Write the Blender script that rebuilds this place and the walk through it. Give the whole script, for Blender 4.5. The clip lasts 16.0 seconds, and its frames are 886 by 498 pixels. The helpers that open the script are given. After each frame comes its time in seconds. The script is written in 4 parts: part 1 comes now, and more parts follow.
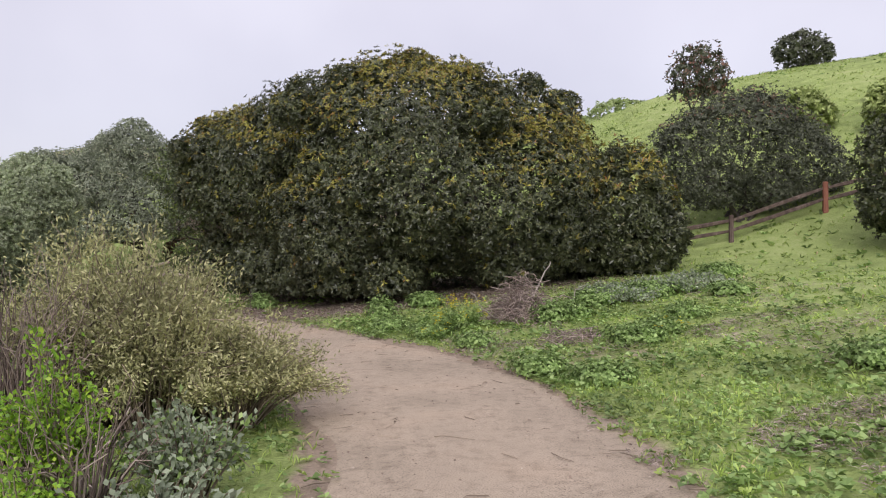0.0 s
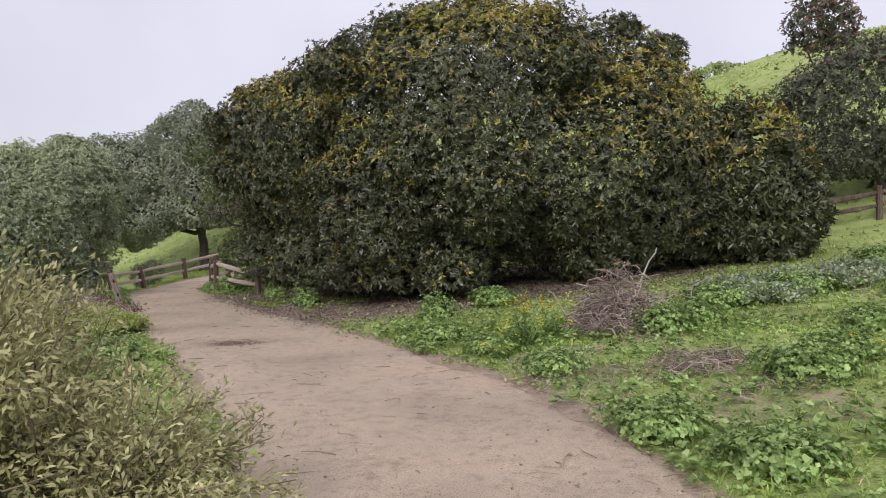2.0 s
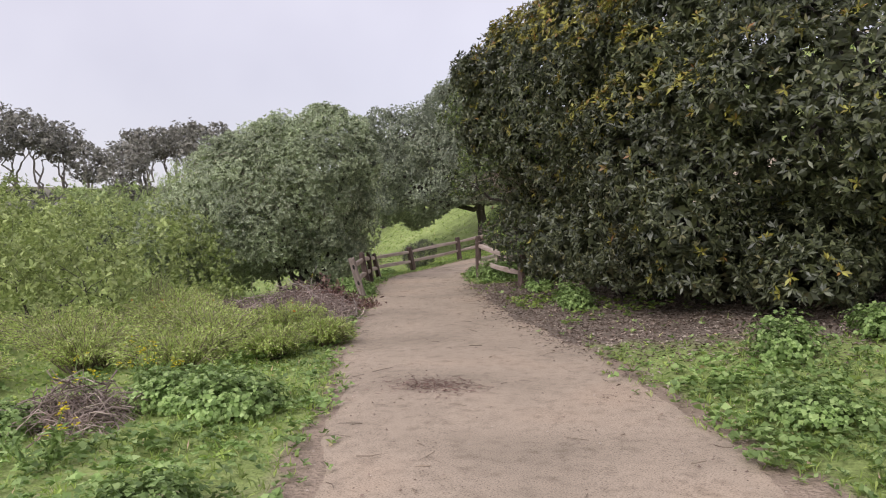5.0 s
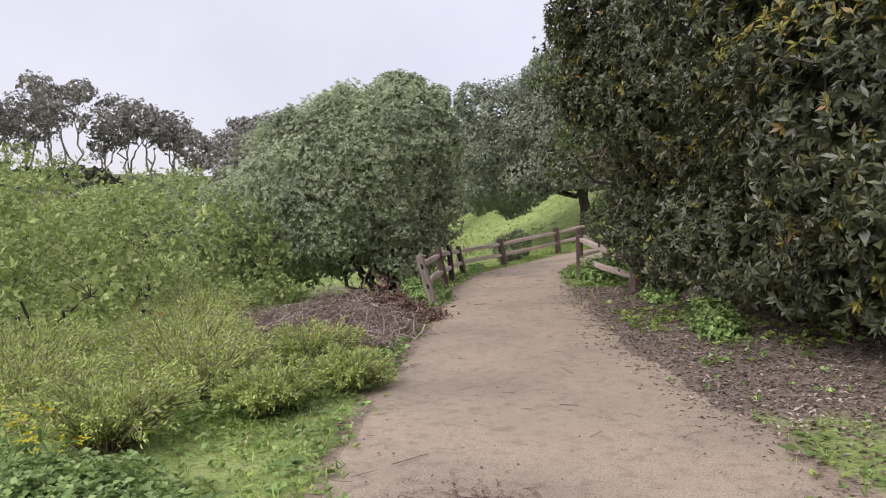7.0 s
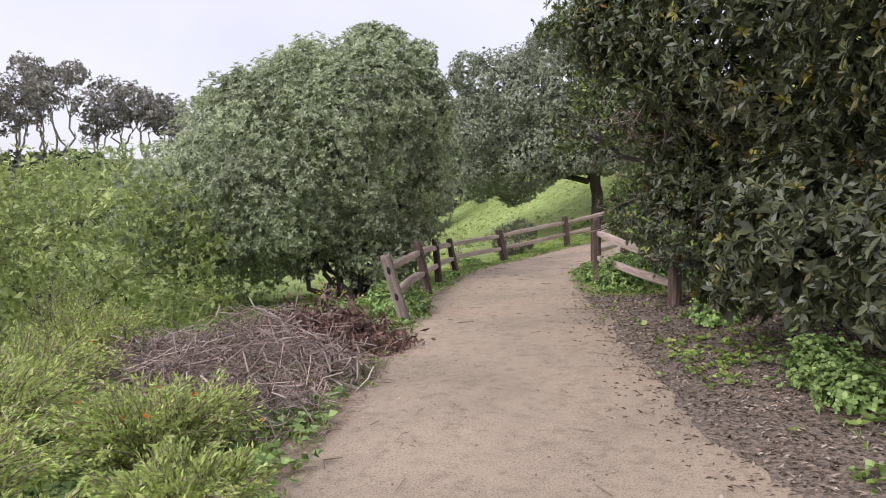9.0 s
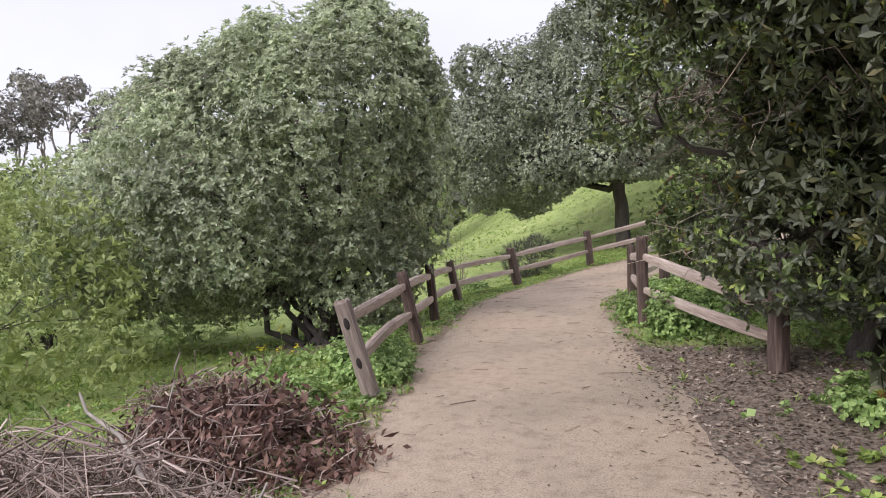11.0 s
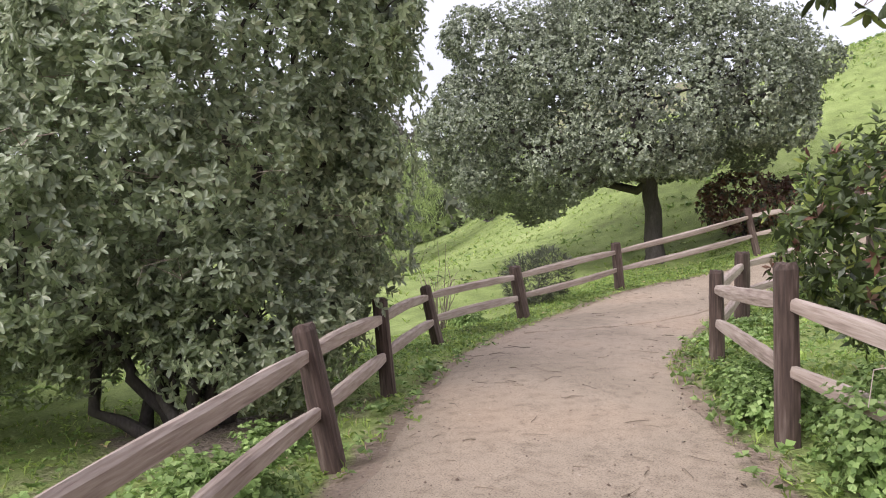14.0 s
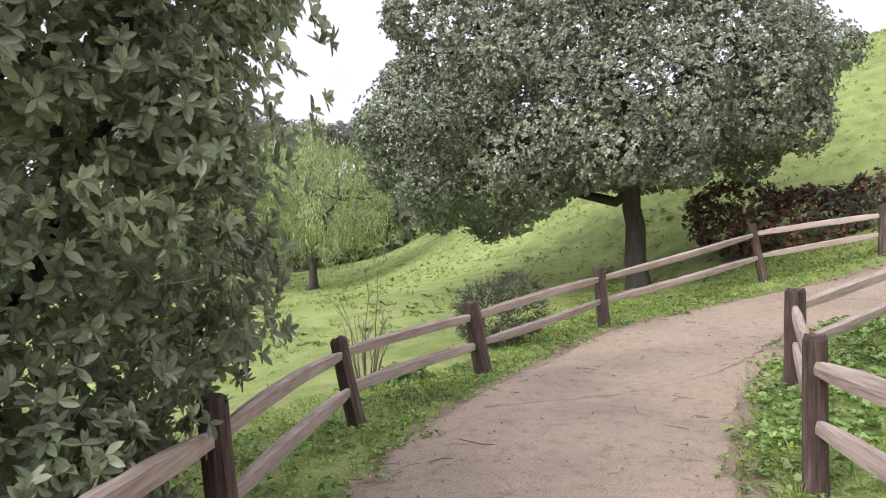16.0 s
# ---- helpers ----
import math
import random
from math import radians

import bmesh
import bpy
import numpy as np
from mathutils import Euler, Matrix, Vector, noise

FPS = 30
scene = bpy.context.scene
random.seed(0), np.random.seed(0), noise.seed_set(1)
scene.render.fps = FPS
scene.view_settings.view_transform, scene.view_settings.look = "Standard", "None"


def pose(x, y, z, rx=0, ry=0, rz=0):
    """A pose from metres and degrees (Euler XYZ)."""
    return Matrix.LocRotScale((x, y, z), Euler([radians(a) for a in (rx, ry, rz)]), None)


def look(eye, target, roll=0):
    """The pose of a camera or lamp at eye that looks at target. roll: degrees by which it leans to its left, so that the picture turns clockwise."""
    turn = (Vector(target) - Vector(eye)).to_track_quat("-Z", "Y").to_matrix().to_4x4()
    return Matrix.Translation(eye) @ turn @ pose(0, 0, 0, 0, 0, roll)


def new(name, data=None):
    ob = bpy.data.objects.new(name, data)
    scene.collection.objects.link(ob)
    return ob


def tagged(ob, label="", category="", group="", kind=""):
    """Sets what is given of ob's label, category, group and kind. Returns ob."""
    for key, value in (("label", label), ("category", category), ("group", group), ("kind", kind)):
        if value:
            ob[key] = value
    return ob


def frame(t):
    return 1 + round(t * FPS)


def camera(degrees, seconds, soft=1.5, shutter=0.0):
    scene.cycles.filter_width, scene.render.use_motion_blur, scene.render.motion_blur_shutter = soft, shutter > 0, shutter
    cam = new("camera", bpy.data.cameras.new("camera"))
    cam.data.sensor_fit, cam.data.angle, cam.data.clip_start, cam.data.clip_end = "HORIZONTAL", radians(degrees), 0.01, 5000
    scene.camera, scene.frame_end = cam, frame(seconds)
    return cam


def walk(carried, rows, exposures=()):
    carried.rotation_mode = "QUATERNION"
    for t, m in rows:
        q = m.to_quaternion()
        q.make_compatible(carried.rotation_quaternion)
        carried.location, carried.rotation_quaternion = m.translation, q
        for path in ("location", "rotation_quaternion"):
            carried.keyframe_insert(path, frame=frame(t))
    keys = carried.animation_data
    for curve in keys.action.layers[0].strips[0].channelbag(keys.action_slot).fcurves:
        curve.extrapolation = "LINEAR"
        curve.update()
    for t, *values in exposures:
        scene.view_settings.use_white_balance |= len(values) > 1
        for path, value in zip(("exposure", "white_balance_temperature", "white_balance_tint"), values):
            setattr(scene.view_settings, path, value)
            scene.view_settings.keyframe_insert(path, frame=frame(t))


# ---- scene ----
cam = camera(61.6, 16.0, soft=1.1)
METRES, EYE, TILT, LEAN, TURN = 27.0, 1.52, 0.8, 0.0, 0.0
ROWS = [
    (0.0, 0.0, 0.0, 0.0, -0.0, 0.0, 0.0),
    (0.5, 0.0014, 0.0325, -0.0004, 1.53, -0.81, -0.19),
    (1.0, 0.0048, 0.0646, 0.0, 2.83, -1.34, 0.02),
    (1.5, 0.0053, 0.097, -0.0006, 4.75, -1.37, 0.23),
    (2.0, 0.0083, 0.1286, -0.0003, 6.45, -1.13, 0.82),
    (2.5, 0.0086, 0.1601, -0.0006, 9.66, -0.6, 0.47),
    (3.0, 0.0092, 0.1922, -0.0008, 12.2, -1.68, 0.58),
    (3.5, 0.0028, 0.2224, -0.0005, 16.45, -1.75, 0.17),
    (4.0, -0.0043, 0.253, -0.0001, 20.13, -1.92, 0.15),
    (4.5, -0.0162, 0.2814, -0.0005, 25.56, -2.1, 0.58),
    (5.0, -0.0268, 0.3105, -0.0003, 29.22, -2.57, 1.42),
    (7.5, -0.0958, 0.4511, -0.0008, 37.49, -3.45, 1.21),
    (8.0, -0.1111, 0.4797, -0.0018, 36.65, -4.08, 0.98),
    (8.5, -0.1282, 0.5065, -0.0025, 36.56, -4.63, 0.97),
    (9.0, -0.1455, 0.5336, -0.0029, 37.46, -4.36, 1.13),
    (11.5, -0.23, 0.6623, -0.0029, 38.02, -3.18, 2.16),
    (12.0, -0.2468, 0.6878, -0.0036, 36.91, -2.65, 1.67),
    (12.5, -0.2647, 0.7121, -0.0051, 38.95, -2.96, 1.06),
    (13.0, -0.2816, 0.7378, -0.0058, 39.28, -3.07, 1.22),
    (13.5, -0.2992, 0.7624, -0.0069, 39.25, -2.92, 1.11),
    (14.0, -0.3161, 0.7883, -0.0075, 38.21, -2.96, 1.01),
    (14.5, -0.3317, 0.8144, -0.0074, 37.5, -2.99, 0.81),
    (15.0, -0.3493, 0.8412, -0.0072, 35.68, -2.57, 0.29),
    (15.5, -0.3665, 0.8666, -0.007, 35.39, -2.82, -0.08),
    (16.0, -0.3826, 0.8923, -0.0061, 34.93, -2.13, 0.52),
]
walk(cam, [(t, pose(0, 0, EYE, TILT, LEAN, TURN) @ pose(METRES * x, METRES * y, METRES * z, 90 + pitch, roll, yaw)) for t, x, y, z, yaw, pitch, roll in ROWS],
     exposures=[(0.0, 0.06, 6440, 14), (5.0, 0.1, 6440, 14), (9.0, 0.34, 6330, 14), (12.5, 0.5, 6300, 14), (16.0, 0.57, 6360, 14)])

# ---- light ----
world = bpy.data.worlds.new("overcast_sky")
scene.world = world
world.use_nodes = True
wn, wl = world.node_tree.nodes, world.node_tree.links
wn.clear()
w_out = wn.new("ShaderNodeOutputWorld")
w_add = wn.new("ShaderNodeAddShader")
w_sky = wn.new("ShaderNodeTexSky")
w_sky.sky_type, w_sky.sun_disc = "NISHITA", False
w_sky.sun_elevation, w_sky.sun_rotation = radians(38), radians(190)
w_b1 = wn.new("ShaderNodeBackground")
w_b1.inputs["Strength"].default_value = 0.03
w_b2 = wn.new("ShaderNodeBackground")
w_b2.inputs["Strength"].default_value = 0.66
w_tc = wn.new("ShaderNodeTexCoord")
w_no = wn.new("ShaderNodeTexNoise")
w_no.inputs["Scale"].default_value, w_no.inputs["Detail"].default_value = 2.2, 4.0
w_rm = wn.new("ShaderNodeValToRGB")
w_rm.color_ramp.elements[0].position, w_rm.color_ramp.elements[0].color = 0.32, (0.83, 0.79, 0.87, 1)
w_rm.color_ramp.elements[1].position, w_rm.color_ramp.elements[1].color = 0.70, (1.04, 1.0, 1.07, 1)
wl.new(w_tc.outputs["Generated"], w_no.inputs["Vector"])
wl.new(w_no.outputs["Fac"], w_rm.inputs["Fac"])
# an overcast sky grows lighter from the horizon to the zenith
w_xyz = wn.new("ShaderNodeSeparateXYZ")
w_up = wn.new("ShaderNodeMapRange")
w_up.inputs["To Min"].default_value, w_up.inputs["To Max"].default_value = 0.86, 1.6
w_mul = wn.new("ShaderNodeMix")
w_mul.data_type, w_mul.blend_type = "RGBA", "MULTIPLY"
w_mul.inputs[0].default_value = 1.0
wl.new(w_tc.outputs["Generated"], w_xyz.inputs[0])
wl.new(w_xyz.outputs["Z"], w_up.inputs["Value"])
wl.new(w_rm.outputs["Color"], w_mul.inputs[6])
wl.new(w_up.outputs["Result"], w_mul.inputs[7])
wl.new(w_mul.outputs[2], w_b2.inputs["Color"])
wl.new(w_sky.outputs["Color"], w_b1.inputs["Color"])
wl.new(w_b1.outputs[0], w_add.inputs[0])
wl.new(w_b2.outputs[0], w_add.inputs[1])
wl.new(w_add.outputs[0], w_out.inputs["Surface"])
sun = new("sun", bpy.data.lights.new("sun", "SUN"))
sun.data.energy, sun.data.angle, sun.data.color = 2.1, radians(40), (1.0, 0.97, 0.92)
sun.matrix_world = look((-6, -36, 29), (0, 0, 0))

# ---- materials ----
def mat(name, rough=0.8):
    m = bpy.data.materials.new(name)
    m.use_nodes = True
    b = m.node_tree.nodes["Principled BSDF"]
    b.inputs["Roughness"].default_value = rough
    return m, m.node_tree.nodes, m.node_tree.links, b


def ramp(nodes, stops):
    r = nodes.new("ShaderNodeValToRGB")
    e = r.color_ramp.elements
    e[0].position, e[0].color = stops[0][0], (*stops[0][1], 1)
    e[1].position, e[1].color = stops[-1][0], (*stops[-1][1], 1)
    for p, c in stops[1:-1]:
        k = e.new(p)
        k.color = (*c, 1)
    return r


def leaf_mat(name, stops, rough=0.45, through_light=0.25, patch=0.35, spec=0.5):
    """Leaves: a colour of its own for each leaf, drifting over the plant in broad patches."""
    m, n, l, b = mat(name, rough)
    b.inputs["Specular IOR Level"].default_value = spec
    g = n.new("ShaderNodeNewGeometry")
    r = ramp(n, stops)
    l.new(g.outputs["Random Per Island"], r.inputs["Fac"])
    tc = n.new("ShaderNodeTexCoord")
    no = n.new("ShaderNodeTexNoise")
    no.inputs["Scale"].default_value, no.inputs["Detail"].default_value = 1.1, 3.0
    l.new(tc.outputs["Object"], no.inputs["Vector"])
    mr = n.new("ShaderNodeMapRange")
    mr.inputs["From Min"].default_value, mr.inputs["From Max"].default_value = 0.3, 0.7
    mr.inputs["To Min"].default_value, mr.inputs["To Max"].default_value = 1 - patch, 1 + patch
    l.new(no.outputs["Fac"], mr.inputs["Value"])
    mx = n.new("ShaderNodeMix")
    mx.data_type, mx.blend_type = "RGBA", "MULTIPLY"
    mx.inputs[0].default_value = 1.0
    l.new(r.outputs["Color"], mx.inputs[6])
    l.new(mr.outputs["Result"], mx.inputs[7])
    l.new(mx.outputs[2], b.inputs["Base Color"])
    if through_light:
        t = n.new("ShaderNodeBsdfTranslucent")
        l.new(mx.outputs[2], t.inputs["Color"])
        s = n.new("ShaderNodeMixShader")
        s.inputs[0].default_value = through_light
        l.new(b.outputs[0], s.inputs[1])
        l.new(t.outputs[0], s.inputs[2])
        l.new(s.outputs[0], n["Material Output"].inputs["Surface"])
    return m


def rough_mat(name, stops, scale, rough=0.9, bump=0.5, stretch=(1, 1, 1), fine=6.0, dist=0.02):
    """Bark, weathered wood, soil: two scales of noise in the colour and a relief."""
    m, n, l, b = mat(name, rough)
    tc = n.new("ShaderNodeTexCoord")
    mp = n.new("ShaderNodeMapping")
    mp.inputs["Scale"].default_value = stretch
    l.new(tc.outputs["Object"], mp.inputs["Vector"])
    a, c = n.new("ShaderNodeTexNoise"), n.new("ShaderNodeTexNoise")
    a.inputs["Scale"].default_value, a.inputs["Detail"].default_value = scale, 5.0
    c.inputs["Scale"].default_value, c.inputs["Detail"].default_value = scale * fine, 6.0
    l.new(mp.outputs[0], a.inputs["Vector"])
    l.new(mp.outputs[0], c.inputs["Vector"])
    mx = n.new("ShaderNodeMath")
    mx.operation = "ADD"
    l.new(a.outputs["Fac"], mx.inputs[0])
    l.new(c.outputs["Fac"], mx.inputs[1])
    hf = n.new("ShaderNodeMath")
    hf.operation = "MULTIPLY"
    hf.inputs[1].default_value = 0.5
    l.new(mx.outputs[0], hf.inputs[0])
    r = ramp(n, stops)
    l.new(hf.outputs[0], r.inputs["Fac"])
    l.new(r.outputs["Color"], b.inputs["Base Color"])
    bp = n.new("ShaderNodeBump")
    bp.inputs["Strength"].default_value, bp.inputs["Distance"].default_value = bump, dist
    l.new(hf.outputs[0], bp.inputs["Height"])
    l.new(bp.outputs[0], b.inputs["Normal"])
    return m


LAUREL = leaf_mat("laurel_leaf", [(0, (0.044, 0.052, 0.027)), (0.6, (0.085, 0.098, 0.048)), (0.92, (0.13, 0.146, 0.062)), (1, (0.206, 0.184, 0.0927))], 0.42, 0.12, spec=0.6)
LAUREL_TIP = leaf_mat("laurel_new_growth", [(0, (0.167, 0.137, 0.0375)), (0.45, (0.281, 0.257, 0.0512)), (0.8, (0.374, 0.366, 0.0682)), (1, (0.299, 0.128, 0.0427))], 0.45, 0.2)
# grey-green leaf made paler: the sky's sheen is partly painted into its colour
TOYON_SHEEN = leaf_mat("grey_green_sheen_leaf", [(0, (0.23, 0.275, 0.17)), (0.6, (0.44, 0.50, 0.315)), (0.92, (0.58, 0.635, 0.42)), (1, (0.60, 0.60, 0.42))], 0.40, 0.46, spec=1.0)
OAK = leaf_mat("oak_leaf", [(0, (0.15, 0.175, 0.12)), (0.6, (0.285, 0.32, 0.225)), (1, (0.46, 0.49, 0.35))], 0.45, 0.2, spec=0.8)
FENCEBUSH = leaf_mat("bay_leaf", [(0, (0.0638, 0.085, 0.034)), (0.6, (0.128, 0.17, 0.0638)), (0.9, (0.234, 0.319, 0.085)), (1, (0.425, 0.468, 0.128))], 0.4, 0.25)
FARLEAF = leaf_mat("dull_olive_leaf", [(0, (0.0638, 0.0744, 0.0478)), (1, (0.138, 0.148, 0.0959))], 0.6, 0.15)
REDLEAF = leaf_mat("reddish_leaf", [(0, (0.139, 0.0585, 0.0501)), (0.5, (0.179, 0.13, 0.0858)), (1, (0.303, 0.13, 0.1))], 0.6, 0.15)
LIGHTLEAF = leaf_mat("fresh_green_leaf", [(0, (0.23, 0.29, 0.095)), (0.6, (0.36, 0.43, 0.15)), (1, (0.50, 0.56, 0.23))], 0.55, 0.3)
WILLOW = leaf_mat("pale_willow_leaf", [(0, (0.244, 0.308, 0.13)), (1, (0.439, 0.52, 0.227))], 0.6, 0.3)
# lightened grey: the haze over the far trees is put into this colour
EUCALYPT_HAZED = leaf_mat("hazed_eucalypt_leaf", [(0, (0.192, 0.192, 0.163)), (1, (0.365, 0.346, 0.298))], 0.6, 0.15)
SAGE = leaf_mat("sage_leaf", [(0, (0.25, 0.25, 0.12)), (0.6, (0.41, 0.41, 0.19)), (1, (0.60, 0.56, 0.31))], 0.7, 0.25)
SAGEGREY = leaf_mat("silver_leaf", [(0, (0.182, 0.224, 0.14)), (1, (0.42, 0.476, 0.336))], 0.7, 0.2)
BRIGHT = leaf_mat("bright_green_leaf", [(0, (0.14, 0.266, 0.028)), (0.7, (0.252, 0.448, 0.042)), (1, (0.42, 0.588, 0.056))], 0.5, 0.35)
WEED = leaf_mat("weed_leaf", [(0, (0.13, 0.205, 0.06)), (0.6, (0.255, 0.375, 0.11)), (1, (0.40, 0.52, 0.20))], 0.6, 0.3, 0.4)
GRASS = leaf_mat("grass_blade", [(0, (0.19, 0.265, 0.07)), (0.7, (0.33, 0.445, 0.105)), (0.95, (0.48, 0.58, 0.155)), (1, (0.716, 0.497, 0.376))], 0.65, 0.35, 0.4)
SCRUB = leaf_mat("yellow_green_scrub_leaf", [(0, (0.28, 0.35, 0.10)), (0.6, (0.46, 0.57, 0.16)), (1, (0.63, 0.71, 0.25))], 0.6, 0.35, 0.3)
FLOWER = leaf_mat("yellow_petal", [(0, (0.62, 0.50, 0.01)), (1, (0.80, 0.68, 0.03))], 0.6, 0.3, 0.1)
POPPY = leaf_mat("orange_petal", [(0, (0.6, 0.13, 0.02)), (1, (0.75, 0.22, 0.03))], 0.6, 0.3, 0.1)
LITTER = leaf_mat("fallen_leaf", [(0, (0.11, 0.075, 0.055)), (0.6, (0.245, 0.18, 0.14)), (1, (0.46, 0.39, 0.32))], 0.8, 0.0)
DRYLEAF = leaf_mat("dry_brown_leaf", [(0, (0.081, 0.0446, 0.0378)), (0.7, (0.176, 0.0945, 0.0743)), (1, (0.27, 0.176, 0.135))], 0.8, 0.05)
TWIG = leaf_mat("dry_twig", [(0, (0.154, 0.112, 0.098)), (0.6, (0.308, 0.238, 0.203)), (1, (0.532, 0.434, 0.378))], 0.85, 0.0)
STEM = leaf_mat("shrub_stem", [(0, (0.14, 0.105, 0.077)), (1, (0.35, 0.28, 0.21))], 0.85, 0.0)
BARK = rough_mat("dark_bark", [(0.3, (0.035, 0.028, 0.024)), (0.55, (0.085, 0.072, 0.064)), (0.75, (0.15, 0.13, 0.12))], 7, 0.9, 0.9, (1, 1, 0.25))
PALEBARK = rough_mat("pale_bark", [(0.3, (0.17, 0.14, 0.12)), (0.7, (0.38, 0.34, 0.30))], 3, 0.9, 0.4, (1, 1, 0.3))
POSTWOOD = rough_mat("weathered_post_wood", [(0.34, (0.0324, 0.0202, 0.0158)), (0.52, (0.0936, 0.0612, 0.0504)), (0.68, (0.202, 0.155, 0.133))], 9, 0.85, 0.9, (1, 1, 0.09), dist=0.01)
GREYPOST = rough_mat("sun_bleached_post_wood", [(0.34, (0.13, 0.10, 0.085)), (0.52, (0.26, 0.21, 0.18)), (0.68, (0.40, 0.34, 0.30))], 9, 0.88, 0.9, (1, 1, 0.09), dist=0.01)
RAILWOOD = rough_mat("grey_rail_wood", [(0.32, (0.176, 0.127, 0.105)), (0.5, (0.374, 0.297, 0.253)), (0.7, (0.55, 0.462, 0.407))], 10, 0.88, 0.9, (0.07, 1, 1), dist=0.01)
PALESTONE = rough_mat("pale_stone", [(0.3, (0.30, 0.27, 0.22)), (0.7, (0.52, 0.48, 0.41))], 12, 0.9, 0.6)
# near-black colour that stands for the shade inside the mortises
HOLE_SHADE = rough_mat("mortise_shade", [(0.3, (0.01, 0.008, 0.007)), (0.7, (0.03, 0.024, 0.02))], 20)
REDPOST = rough_mat("red_painted_wood", [(0.3, (0.16, 0.055, 0.035)), (0.7, (0.30, 0.12, 0.08))], 8, 0.85, 0.5, (1, 1, 0.1))


def path_material():
    m, n, l, b = mat("packed_sandy_dirt", 0.95)
    b.inputs["Specular IOR Level"].default_value = 0.2
    tc = n.new("ShaderNodeTexCoord")
    big, mid, fin = (n.new("ShaderNodeTexNoise") for _ in range(3))
    for k, s, d in ((big, 0.55, 5), (mid, 9.0, 8), (fin, 90.0, 4)):
        k.inputs["Scale"].default_value, k.inputs["Detail"].default_value = s, d
        l.new(tc.outputs["Object"], k.inputs["Vector"])
    r1 = ramp(n, [(0.3, (0.28, 0.23, 0.176)), (0.52, (0.365, 0.297, 0.228)), (0.72, (0.395, 0.308, 0.23))])
    l.new(big.outputs["Fac"], r1.inputs["Fac"])
    r2 = ramp(n, [(0.27, (0.76, 0.75, 0.74)), (0.48, (1, 1, 1)), (0.75, (1.08, 1.07, 1.06))])
    l.new(mid.outputs["Fac"], r2.inputs["Fac"])
    r3 = ramp(n, [(0.32, (0.55, 0.53, 0.51)), (0.46, (0.98, 0.98, 0.98)), (0.70, (1.22, 1.21, 1.20))])
    l.new(fin.outputs["Fac"], r3.inputs["Fac"])
    last = r1.outputs["Color"]
    for r in (r2, r3):
        x = n.new("ShaderNodeMix")
        x.data_type, x.blend_type = "RGBA", "MULTIPLY"
        x.inputs[0].default_value = 1
        l.new(last, x.inputs[6])
        l.new(r.outputs["Color"], x.inputs[7])
        last = x.outputs[2]
    l.new(last, b.inputs["Base Color"])
    ad = n.new("ShaderNodeMath")
    ad.operation = "ADD"
    l.new(mid.outputs["Fac"], ad.inputs[0])
    l.new(fin.outputs["Fac"], ad.inputs[1])
    bp = n.new("ShaderNodeBump")
    bp.inputs["Strength"].default_value, bp.inputs["Distance"].default_value = 0.5, 0.008
    l.new(ad.outputs[0], bp.inputs["Height"])
    l.new(bp.outputs[0], b.inputs["Normal"])
    return m


